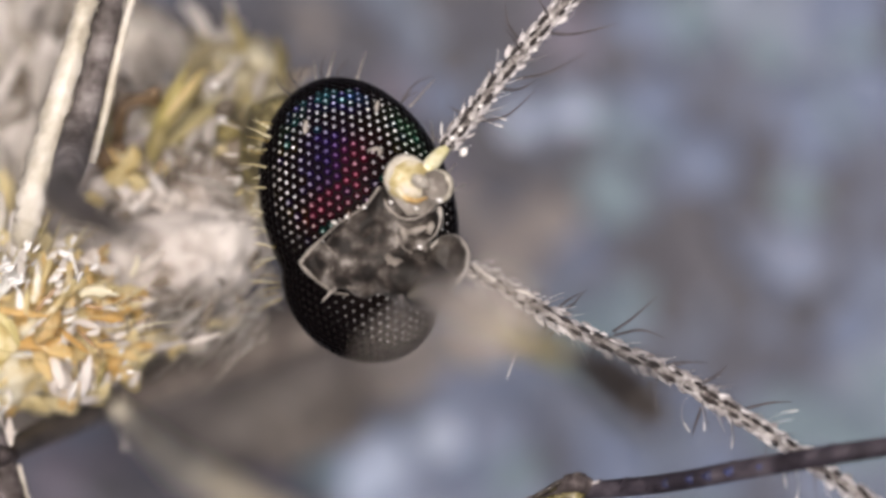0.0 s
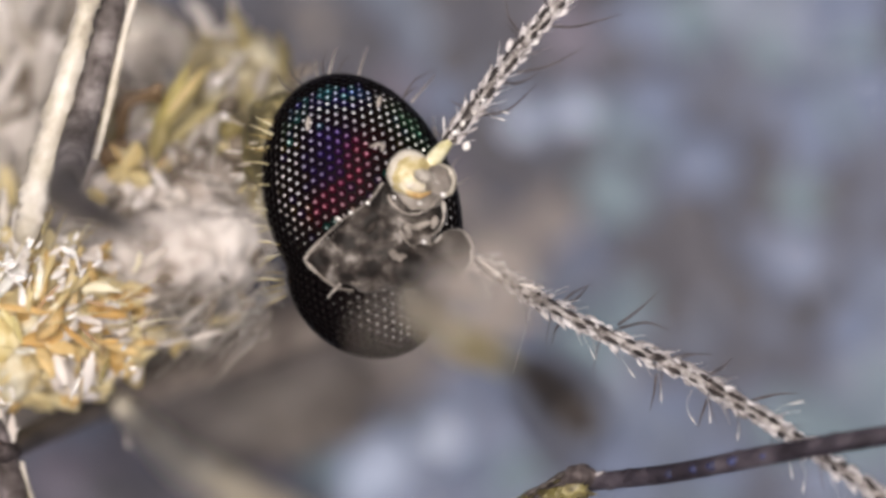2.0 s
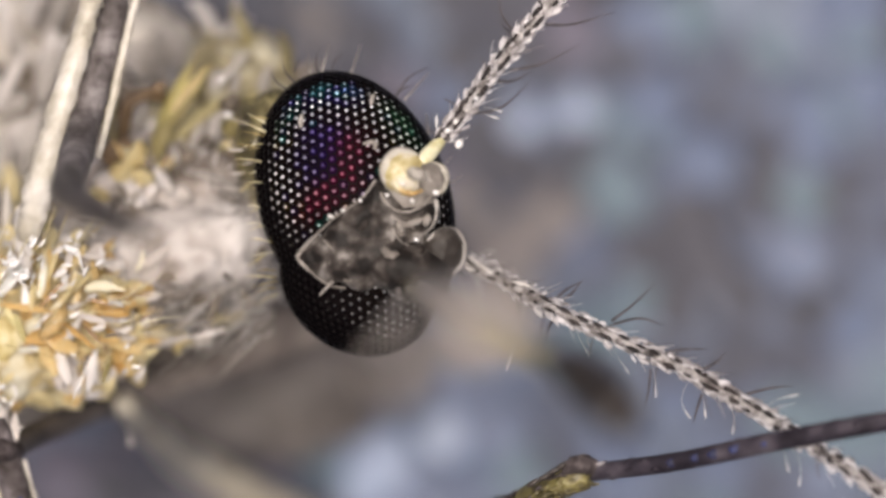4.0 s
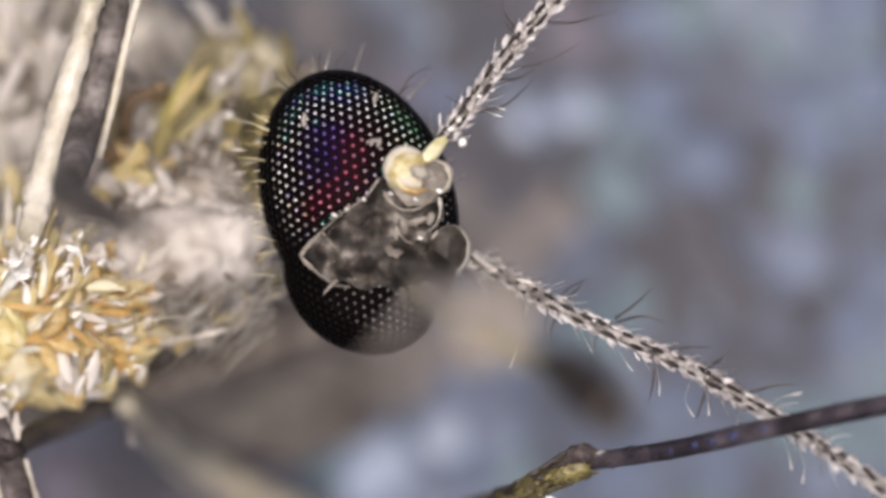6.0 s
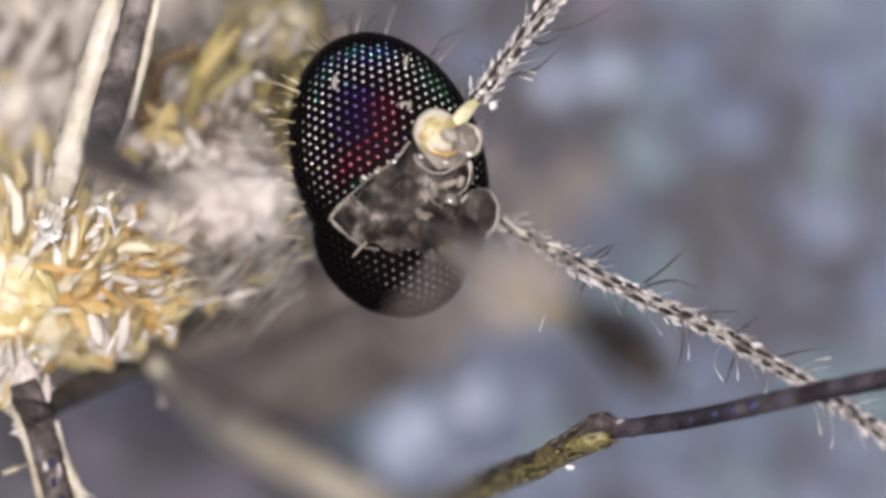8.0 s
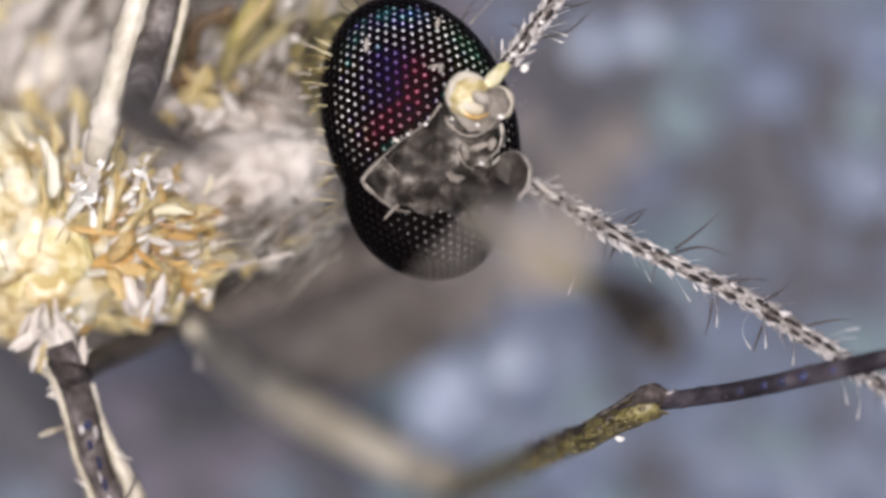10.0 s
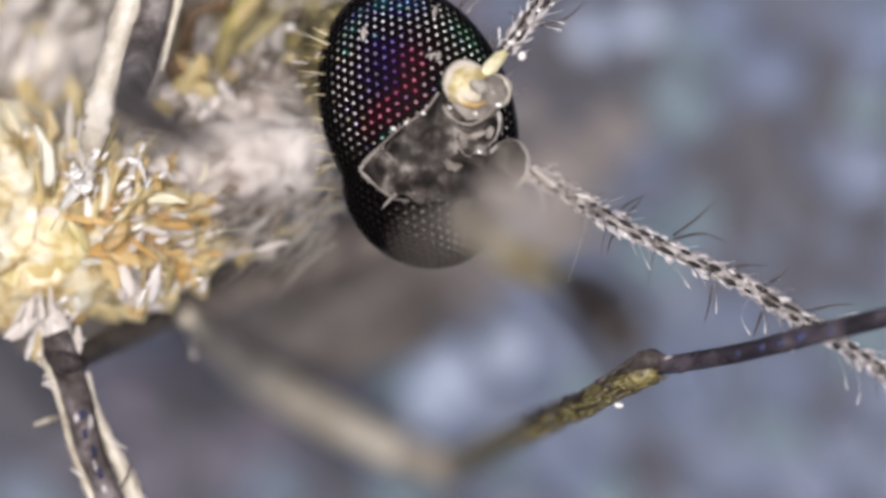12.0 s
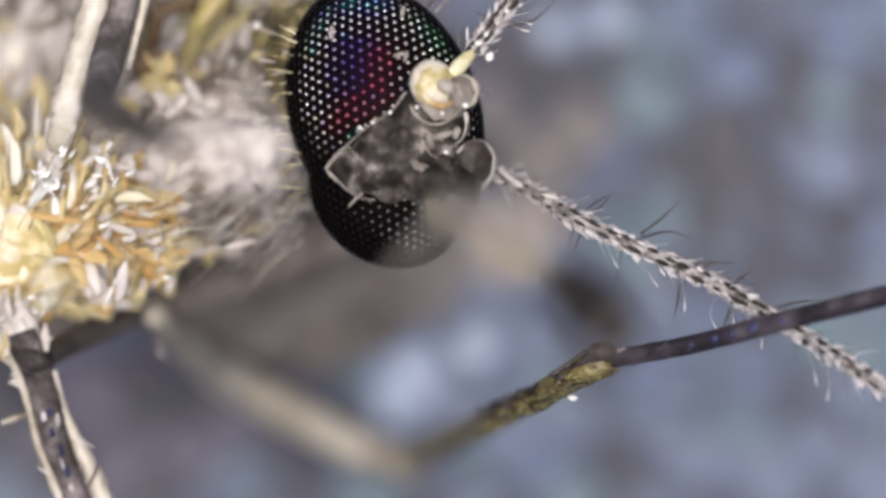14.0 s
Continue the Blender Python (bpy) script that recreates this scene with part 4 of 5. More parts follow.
def add_scale(x, y, z, way, length, mat, rng, parent, width=1.0):
    d = Vector(way).normalized()
    s = d.cross(Vector((rng.uniform(-0.9, 0.9), rng.uniform(-0.9, 0.9), 1))).normalized()
    m = Matrix((s, d.cross(s), d)).transposed().to_4x4()
    m.translation = C(x, y, z)
    ob = new(SCALE_NAMES[mat], rng.choice(blades)[mat])
    ob.parent = parent
    ob.matrix_basis = m @ Matrix.Diagonal((length * MM * width, length * MM * width, length * MM, 1))
    return ob


def petal(x, y, z, lean, length, width, mat, rng, parent, tip=0.0):
    """A broad flake centred at a place, its long way leaning so many degrees from the plan's right, facing the lens."""
    a = radians(lean)
    d = Vector((math.cos(a), math.sin(a), tip)).normalized()
    s = d.cross(Vector((rng.uniform(-0.45, 0.45), rng.uniform(-0.45, 0.45), 1))).normalized()
    m = Matrix((s, d.cross(s), d)).transposed().to_4x4()
    m.translation = C(x, y, z) - d * (length * 0.5 * MM)
    ob = new(SCALE_NAMES[mat], rng.choice(petals)[mat])
    ob.parent = parent
    ob.matrix_basis = m @ Matrix.Diagonal((width * 1.3 * MM, width * 1.3 * MM, length * MM, 1))
    return ob


rng = random.Random(77)
CX, CY = 55, 520
AMBER_AT = [(5, 450, 34), (150, 440, 26), (120, 492, 34), (168, 545, 44), (235, 430, 30), (292, 500, 34), (285, 560, 34), (45, 605, 30), (245, 482, 26), (70, 640, 26), (-40, 480, 50)]
PEARL_AT = [(105, 420, 26), (122, 360, 34), (190, 400, 26), (192, 600, 34), (240, 612, 28), (18, 676, 32), (62, 690, 34), (252, 402, 18), (245, 522, 26), (320, 540, 36), (300, 440, 30), (-30, 400, 40)]


def tuft_kind(x, y, rng):
    amber = sum(math.exp(-((x - a) ** 2 + (y - b) ** 2) / (r * r)) for a, b, r in AMBER_AT)
    pearl = sum(math.exp(-((x - a) ** 2 + (y - b) ** 2) / (r * r)) for a, b, r in PEARL_AT)
    amber *= 1.35
    pick = rng.random() * (amber + pearl + 0.45)
    return 6 if pick < amber else 8 if pick < amber + pearl else 7


def tuft_depth(x, y):
    return -190 - 0.75 * max(0.0, math.hypot(x - 180, (y - 460) * 1.1) - 90)


for k in range(620):
    a, r = rng.uniform(0, 2 * math.pi), math.sqrt(rng.random())
    x, y = 105 + 235 * r * math.cos(a), 515 + 160 * r * math.sin(a)
    if math.hypot((x - 30) / 58, (y - 536) / 54) < 1 or y > 672 - 0.1 * max(0, x) or (x > 275 and y > 600):
        continue
    out = math.degrees(math.atan2(-(y - 560), x - 20))
    petal(x, y, tuft_depth(x, y) - 45 + rng.uniform(-60, 55), out + rng.gauss(0, 42), rng.uniform(22, 64), rng.uniform(14, 36), tuft_kind(x, y, rng), rng, thorax, rng.uniform(-0.3, 0.5))
# bright flakes at the root of the lower antenna
for x, y, lean, ln, w in ((898, 414, -10, 28, 7), (918, 408, -30, 26, 8), (930, 418, -35, 24, 7), (908, 422, -15, 24, 6), (946, 428, -25, 22, 6), (1000, 450, -15, 34, 7), (1030, 468, -40, 34, 8), (1028, 498, -45, 30, 8), (1046, 484, -60, 26, 8)):
    petal(x, y, -150 if x < 960 else -50, lean, ln, w, 8, rng, antenna_down)
# the flakes and folds that stand out; dark ones paint the shade of creases and holes
for x, y, lean, ln, w, kind in ((92, 418, 75, 46, 17, 8), (118, 415, 100, 44, 15, 8), (100, 440, 60, 26, 9, 8), (66, 446, 110, 24, 8, 7), (116, 470, 95, 44, 13, 4), (130, 470, 85, 50, 9, 7), (120, 380, 92, 70, 16, 8), (104, 350, 95, 80, 14, 8), (140, 352, 80, 74, 12, 7),
                                (152, 430, 88, 90, 13, 6), (166, 410, 75, 70, 10, 7), (120, 488, 170, 90, 10, 6), (90, 462, 10, 34, 8, 6), (160, 470, 50, 70, 6, 2), (92, 505, 125, 60, 11, 3), (108, 525, 110, 50, 9, 3),
                                (175, 386, 40, 26, 8, 8), (196, 402, 60, 30, 11, 8), (203, 385, 80, 24, 9, 8), (180, 428, 30, 28, 10, 8), (186, 452, 40, 22, 8, 8), (168, 470, 20, 16, 7, 8), (155, 506, 35, 28, 8, 8),
                                (212, 400, 60, 50, 12, 6), (232, 398, -10, 50, 9, 8), (240, 424, -80, 44, 10, 6), (220, 440, 45, 60, 10, 7), (254, 402, 80, 34, 11, 8), (246, 462, -5, 30, 10, 7), (250, 480, -15, 40, 6, 2), (200, 455, 50, 60, 9, 7),
                                (150, 535, 20, 70, 24, 6), (180, 550, -10, 60, 20, 6), (160, 575, -60, 70, 18, 6), (214, 540, -40, 70, 9, 6), (235, 535, -45, 50, 5, 2), (235, 508, -15, 56, 10, 8), (215, 500, 5, 60, 9, 7), (248, 525, 10, 26, 10, 8),
                                (185, 590, -70, 70, 18, 8), (205, 610, -60, 60, 16, 8), (176, 610, -80, 50, 13, 8), (240, 600, -95, 70, 16, 8), (222, 590, 90, 34, 7, 5), (262, 600, -110, 50, 12, 3), (275, 500, -5, 50, 12, 6), (292, 530, 20, 34, 10, 8), (296, 560, -10, 56, 14, 6), (270, 545, 5, 40, 10, 6), (272, 538, 10, 30, 6, 5), (308, 510, 95, 40, 5, 5),
                                (45, 600, 20, 60, 13, 6), (75, 620, 35, 50, 11, 7), (42, 628, -25, 40, 7, 2), (70, 650, 80, 60, 11, 6), (30, 600, 60, 50, 10, 7), (20, 665, 60, 70, 14, 8), (48, 680, 95, 66, 14, 8), (76, 690, 85, 50, 12, 8), (5, 650, 70, 60, 12, 7), (24, 690, 65, 44, 6, 5),
                                (12, 448, 30, 46, 16, 6), (-6, 430, 100, 60, 12, 6), (46, 474, 0, 40, 16, 8), (30, 430, 95, 90, 12, 7), (58, 415, 100, 90, 9, 3), (-30, 400, 95, 110, 14, 7), (8, 385, 85, 100, 12, 8), (50, 370, 85, 90, 10, 7)):
    petal(x, y, tuft_depth(x, y) + 55 + rng.uniform(-15, 20), lean, ln * 1.05, w * 1.35, kind, rng, thorax, rng.uniform(-0.15, 0.3))
for k in range(90):
    a = rng.uniform(0, 2 * math.pi)
    r = math.sqrt(rng.random())
    x, y = 110 + 260 * r * math.cos(a), 512 + 152 * r * math.sin(a)
    if (math.hypot((x - 30) / 70, (y - 548) / 78) < 1) or y > 655 - 0.13 * max(0, x):
        continue
    out = Vector((x - 25, -(y - 570), 0)).normalized()
    way = out * 0.9 + Vector((rng.uniform(-1, 1), rng.uniform(-0.7, 0.9), rng.uniform(-0.4, 0.3)))
    pick = rng.random()
    edge_near = 1.0 if r < 0.7 else 0.6
    z = -165 + rng.uniform(-70, 70) - 1.0 * max(0.0, math.hypot(x - 180, (y - 460) * 1.2) - 90)
    if pick < 0.06:
        add_scale(x, y, z + 20, way, rng.uniform(12, 30), 1, rng, thorax, rng.uniform(1.0, 2.0))
    elif pick < 0.24:
        add_scale(x, y, z, way, rng.uniform(22, 60) * edge_near, 2, rng, thorax, rng.uniform(0.4, 0.9))
    elif pick < 0.44:
        add_scale(x, y, z, way, rng.uniform(24, 60) * edge_near, 4, rng, thorax, rng.uniform(0.6, 1.6))
    else:
        add_scale(x, y, z + 15, way, rng.choice((24, 34, 46, 60, 80)) * edge_near * rng.uniform(0.8, 1.2), 0, rng, thorax, rng.uniform(0.5, 1.4))
# white feathery tuft over the fore leg
for k in range(46):
    x, y = rng.gauss(38, 26), rng.gauss(678, 24)
    petal(x, y, -190 + rng.uniform(-40, 50), 265 + (x - 38) * 0.5 + rng.gauss(0, 16), rng.uniform(34, 70), rng.uniform(9, 22), rng.choice((8, 8, 8, 7)), rng, thorax, rng.uniform(-0.1, 0.2))
for k in range(60):
    petal(rng.uniform(-90, 230), rng.uniform(30, 350), -560 + rng.uniform(-60, 60), rng.gauss(75, 22), rng.uniform(70, 150), rng.uniform(24, 50), rng.choice((9, 9, 9, 9, 8, 9, 7)), rng, notum, rng.uniform(-0.1, 0.1))
# clusters of shiny white scales, whose colour also carries the tuft's white highlights
for cx, cy, n, w in ((98, 418, 13, 20), (112, 440, 8, 16), (130, 380, 5, 20), (62, 682, 8, 24), (40, 660, 5, 22), (205, 385, 5, 20), (215, 425, 5, 22), (255, 410, 3, 12), (290, 560, 2, 24), (215, 600, 3, 24), (95, 655, 6, 30), (320, 590, 3, 20)):
    for k in range(n):
        add_scale(rng.gauss(cx, w * 0.6), rng.gauss(cy, w * 0.6), -50 - 0.9 * max(0.0, math.hypot(cx - 170, cy - 460) - 90) + rng.uniform(-50, 30), (rng.uniform(-1, 1), rng.uniform(-0.6, 1), rng.uniform(-0.5, 0.3)), rng.uniform(9, 24), 1, rng, thorax, rng.uniform(1.2, 2.6))
# tall streaks above the tuft
for k in range(34):
    x = rng.uniform(-60, 190)
    add_scale(x, rng.uniform(380, 470), -310 + rng.uniform(-90, 60), (rng.uniform(-0.25, 0.3) + (x - 60) / 500, 1, 0.1), rng.uniform(60, 130), rng.choice((0, 0, 0, 4, 3, 2)), rng, thorax, rng.uniform(0.35, 0.8))
# scales on the plate behind the head
for k in range(250):
    x, y = rng.uniform(250, 590), rng.uniform(-20, 300)
    if (x - 250 < (y - 300) * -0.25 - 10 and y > 150) or y < 50 - 0.57 * (x - 350) or (x > 495 and y < 0.9 * (x - 495) - 10):
        continue
    pick = rng.random()
    a = rng.uniform(0.2, 2.2)
    add_scale(x, y, (-760 if x < 420 and y < 120 else -680) + rng.uniform(-200, 130), (math.cos(a), math.sin(a), rng.uniform(-0.1, 0.5)), rng.uniform(40, 100), 9 if (x < 420 and y < 120) or pick > 0.5 else 10 if pick < 0.3 else 5, rng, pronotum, rng.uniform(0.4, 1.1))
add_scale(342, 218, -400, (0.6, 1, 0.1), 185, 3, rng, pronotum, 0.6)
for bx, by, n, w in ((300, 260, 9, 26), (285, 120, 5, 22), (505, 200, 9, 20), (515, 250, 6, 14), (498, 150, 5, 16), (470, 130, 4, 20)):
    for k in range(n):
        a = rng.uniform(0.2, 2.4)
        add_scale(rng.gauss(bx, w), rng.gauss(by, w), -540 + rng.uniform(-90, 60), (math.cos(a), math.sin(a), 0.1), rng.uniform(30, 70), rng.choice((5, 5, 3)), rng, pronotum, rng.uniform(0.7, 1.5))
# a brown fold, amber knobs, dusky knobs that paint shaded gaps, and a pale tuft beside the leg
bm = bmesh.new()
sweep(bm, curve_points([C(*p) for p in ((290, 190, -400), (293, 150, -380), (302, 124, -370), (325, 112, -370), (352, 112, -380), (368, 128, -400))], 14), [q * MM for q in (9, 12, 13, 13, 13, 13, 14, 14, 13, 13, 12, 11, 9, 5)], 10, jitter=0.12, rng=random.Random(5))
part("brown_fold", bm, FOLD_BROWN, pronotum, "soft brown curved fold")
for bx, by, br, bmat in ((280, 214, 26, FOLD_BROWN), (296, 232, 16, LEG_BROWN), (333, 232, 13, SCALE_SHADE), (272, 286, 12, FLAKE_OLIVE), (480, 128, 17, SCALE_SHADE), (405, 222, 13, SCALE_SHADE), (440, 196, 10, SCALE_SHADE), (386, 248, 11, SCALE_SHADE), (500, 205, 26, SCALE_SHADE), (516, 232, 18, SCALE_SHADE), (486, 172, 18, FLAKE_OLIVE), (354, 100, 12, FOLD_BROWN)):
    bm = bmesh.new()
    blob(bm, C(bx, by, -350), (br * 1.2 * MM, br * 0.9 * MM, br * 0.6 * MM), 30, 18, 12, 0.35, 2.2)
    part("knob", bm, bmat, pronotum, "small brownish knob")
for x, y, lean, ln, w, kind, z in ((392, 135, 58, 190, 24, 10, -380), (408, 104, 52, 110, 18, 7, -365), (362, 190, 75, 80, 27, 10, -370), (412, 165, 38, 130, 24, 10, -410), (440, 138, 30, 90, 25, 10, -430), (352, 212, 60, 50, 20, 10, -365),
                                   (312, 222, 60, 60, 21, 7, -355), (282, 252, 35, 60, 21, 7, -355), (262, 262, 20, 46, 24, 9, -360), (322, 255, -20, 46, 18, 7, -350), (346, 236, -70, 40, 13, 9, -350), (340, 284, 60, 30, 16, 8, -270), (364, 268, -55, 46, 11, 9, -340), (300, 270, 10, 50, 20, 7, -360), (246, 282, 0, 30, 17, 9, -350),
                                   (420, 190, 60, 70, 20, 9, -400), (436, 168, 45, 80, 20, 9, -410), (452, 180, 70, 60, 17, 9, -410), (396, 190, 75, 60, 13, 9, -410), (425, 225, 70, 50, 14, 9, -400), (384, 225, 105, 60, 13, 9, -390), (392, 260, 80, 60, 17, 9, -400), (460, 214, 40, 70, 20, 10, -430), (430, 240, 30, 60, 18, 10, -420),
                                   (458, 92, 20, 28, 24, 9, -390), (490, 92, 70, 46, 17, 9, -450), (520, 120, 60, 60, 20, 10, -460), (470, 60, 40, 90, 27, 9, -510), (540, 90, 70, 70, 20, 9, -460), (320, 150, 50, 56, 27, 9, -460), (340, 172, 90, 40, 21, 9, -460), (268, 130, 78, 120, 24, 10, -510), (272, 200, 82, 60, 24, 10, -470),
                                   (478, 196, 20, 34, 14, 7, -340), (492, 158, -18, 44, 2, 8, -160), (490, 210, -3, 34, 3, 8, -160), (510, 233, 8, 28, 3, 8, -150), (480, 240, 40, 16, 3, 8, -270), (492, 251, 5, 26, 4, 8, -190), (505, 277, 40, 22, 4, 7, -160), (470, 278, 0, 66, 2, 8, -190), (526, 196, 0, 14, 3, 8, -130), (528, 276, 5, 16, 2, 7, -130), (490, 312, 25, 18, 2, 8, -170), (512, 331, 15, 14, 3, 8, -160), (533, 322, 50, 26, 2, 8, -150), (533, 298, 0, 12, 2, 8, -130)):
    petal(x, y, z, lean, ln, w, kind, rng, pronotum, rng.uniform(-0.1, 0.1))
for k in range(30):
    a = rng.uniform(0.3, 2.6)
    add_scale(rng.gauss(322, 22), rng.gauss(252, 16), -370 + rng.uniform(-70, 40), (math.cos(a), math.sin(a), 0.15), rng.uniform(20, 50), rng.choice((3, 3, 7, 0, 4)), rng, pronotum, rng.uniform(0.6, 1.4))
for k in range(26):
    add_scale(rng.uniform(388, 440), rng.uniform(200, 268), -440 + rng.uniform(-60, 40), (rng.uniform(0.1, 0.8), 1, 0.1), rng.uniform(35, 70), rng.choice((9, 4, 10, 5)), rng, pronotum, rng.uniform(0.45, 0.9))
# small bright glints on the plate, set in as white scales
for gx, gy in ((458, 92), (470, 150), (510, 250), (526, 270), (340, 275), (296, 262)):
    add_scale(gx, gy, -330, (rng.uniform(-1, 1), rng.uniform(-1, 1), 0.1), rng.uniform(12, 20), 1, rng, pronotum, 2.2)
for bx, by, ba, bb, lean, bmat in ((312, 222, 22, 12, 55, FLAKE_CREAM), (286, 250, 24, 13, 35, FLAKE_CREAM), (262, 268, 20, 15, 10, FLAKE_PEARL), (325, 258, 19, 11, -20, FLAKE_CREAM), (342, 284, 16, 13, 30, FLAKE_PEARL), (302, 277, 22, 11, 5, FLAKE_PEARL), (362, 266, 8, 20, 35, FLAKE_PEARL), (248, 290, 18, 12, 0, FLAKE_CREAM), (380, 292, 24, 12, 20, FLAKE_PEARL), (318, 300, 24, 10, 10, FLAKE_PEARL)):
    bm = bmesh.new()
    blob(bm, C(bx, by, -325), (ba * 1.15 * MM, bb * 1.2 * MM, 9 * MM), lean, 24, 14, 0.8, 1.6)
    part("lump", bm, bmat, pronotum, "cream-white lump beside the leg")
for x, y, lean, ln, w in ((412, 190, 60, 80, 9), (428, 176, 55, 90, 10), (444, 168, 50, 80, 9), (398, 200, 75, 60, 7), (420, 222, 65, 60, 9), (384, 232, 100, 60, 8), (455, 196, 45, 60, 9), (396, 262, 70, 60, 9), (436, 240, 30, 70, 10), (470, 250, 25, 60, 10), (360, 232, 110, 44, 6), (470, 76, 50, 60, 9)):
    petal(x, y, -440 + rng.uniform(-40, 40), lean + rng.gauss(0, 14), ln * rng.uniform(0.8, 1.5), w * rng.uniform(1.0, 1.8), rng.choice((9, 10, 10, 9)), rng, pronotum)
# pale blades over the back
for k in range(70):
    x, y = rng.uniform(-60, 240), rng.uniform(-40, 330)
    add_scale(x, y, -760 + rng.uniform(-120, 100), (rng.uniform(-0.5, 0.5), rng.uniform(0.3, 1), rng.uniform(0, 0.4)), rng.uniform(80, 170), rng.choice((9, 9, 4, 9)), rng, notum, rng.uniform(0.7, 1.4))

for k in range(24):
    a = rng.uniform(-0.5, 3.1)
    r = rng.uniform(0.35, 0.95)
    x, y = 70 + 230 * r * math.cos(a), 530 - 150 * r * math.sin(a)
    t0 = a + rng.uniform(-0.9, 0.9)
    bend = rng.uniform(-1.6, 1.6)
    ln = rng.uniform(40, 110)
    pts = [C(x, y, -175 + rng.uniform(-60, 40) - 0.75 * max(0.0, math.hypot(x - 180, (y - 460) * 1.2) - 90))]
    for q in range(9):
        h = t0 + bend * q / 8
        pts.append(pts[-1] + Vector((math.cos(h), math.sin(h), rng.uniform(-0.2, 0.3))) * ln / 9 * MM)
    bm = bmesh.new()
    w = rng.choice((5.0, 7.0, 9.0, 11.0)) * rng.uniform(0.8, 1.2)
    sweep(bm, pts, [w * MM * q for q in (0.5, 0.8, 1.0, 1.05, 1.0, 0.95, 0.85, 0.7, 0.5, 0.2)], 6, 0.5)
    part("curled_fold", bm, AMBER_FOLD, thorax)
for k in range(150):
    x = rng.uniform(270, 500)
    y = rng.uniform(390, 590 - 0.28 * (x - 270))
    edge_low = y > 560 - 0.28 * (x - 270)
    petal(x, y, -400 + rng.uniform(-60, 50), rng.gauss(25, 40), rng.uniform(24, 60), rng.uniform(9, 22), rng.choice((8, 9, 9, 9, 7, 9, 9, 5)) if not edge_low else rng.choice((7, 7, 10, 8)), rng, neck, rng.uniform(-0.2, 0.2))
for x, y, lean, ln, w, kind in ((365, 435, 20, 34, 16, 5), (447, 495, 70, 50, 14, 5), (350, 505, 40, 30, 10, 5), (380, 548, 15, 70, 8, 9), (325, 572, 20, 64, 11, 7), (440, 535, 15, 70, 6, 8), (330, 470, 10, 60, 16, 8), (345, 400, 40, 70, 14, 8)):
    petal(x, y, -250, lean, ln, w * 1.3, kind, rng, neck)
for k in range(34):
    x, y = rng.uniform(300, 510), rng.uniform(275, 470)
    petal(x, y, -410 + rng.uniform(-50, 40), rng.gauss(38, 16), rng.uniform(80, 170), rng.uniform(8, 22), 9 if x > 420 else rng.choice((8, 8, 9)), rng, neck)
fluff = bmesh.new()
for k in range(520):
    x, y = rng.uniform(250, 560), rng.uniform(270, 520)
    if y > 560 - 0.12 * x:
        continue
    a = radians(rng.uniform(150, 260))
    z = -400 + rng.uniform(-150, 130)
    p = C(x, y, z)
    q = Vector((-math.cos(a) * 0.7, -math.sin(a) * 0.6 + rng.uniform(-0.5, 0.6), rng.uniform(0, 0.5))) * rng.uniform(30, 90) * MM
    sweep(fluff, [p, p + q * 0.5 + Vector((0, 5 * MM, 4 * MM)), p + q], [1.8 * MM, 1.6 * MM, 0.4 * MM], 3)
for k in range(130):
    x, y = rng.uniform(270, 520), rng.uniform(290, 450)
    d = Vector((x - 640, -(y - 300), 0)).normalized()
    if x > 420 and y > 330 and rng.random() < 0.7:
        continue
    add_scale(x, y, -440 + rng.uniform(-110, 90), d + Vector((rng.uniform(-0.4, 0.4), rng.uniform(-0.4, 0.5), rng.uniform(0, 0.3))), rng.uniform(45, 130), 9 if rng.random() < 0.93 else 5, rng, neck, rng.uniform(0.3, 0.7))
# dusky scales paint the shaded patches of the neck
for bx, by, n, w in ((364, 433, 4, 10), (354, 356, 3, 10), (447, 500, 6, 16), (300, 312, 5, 14), (520, 410, 5, 12), (490, 450, 5, 14)):
    for k in range(n):
        a = rng.uniform(0, 6.28)
        add_scale(rng.gauss(bx, w), rng.gauss(by, w), -310 + rng.uniform(-60, 30), (math.cos(a), math.sin(a), 0.1), rng.uniform(22, 50), 5, rng, neck, rng.uniform(0.7, 1.4))
for bx, by, n, w in ((312, 262, 16, 16), (345, 275, 8, 14), (400, 250, 10, 24), (450, 290, 10, 22)):
    for k in range(n):
        a = rng.uniform(0.2, 2.6)
        add_scale(rng.gauss(bx, w), rng.gauss(by, w), -440 + rng.uniform(-90, 40), (math.cos(a), math.sin(a), 0.1), rng.uniform(22, 60), rng.choice((3, 9, 9, 4)), rng, neck, rng.uniform(0.6, 1.3))
for k in range(70):
    x, y = rng.uniform(320, 500), rng.uniform(240, 370)
    add_scale(x, y, -450 + rng.uniform(-60, 60), (1, rng.uniform(0.1, 0.7), rng.uniform(0, 0.2)), rng.uniform(50, 120), 9, rng, neck, rng.uniform(0.25, 0.6))
for k in range(60):
    x, y = rng.uniform(380, 560), rng.uniform(430, 540)
    p = C(x, y, -300 + rng.uniform(-80, 60))
    a = radians(rng.gauss(215, 14))
    q = Vector((math.cos(a), math.sin(a), rng.uniform(-0.2, 0.2))) * rng.uniform(60, 150) * MM
    sweep(fluff, [p, p + q * 0.5 + Vector((0, 5 * MM, 4 * MM)), p + q], [1.8 * MM, 1.6 * MM, 0.5 * MM], 3)
tagged(part("neck_down", fluff, NECK_DOWN, neck, "white downy hair"), kind="stuff")
pile = bmesh.new()
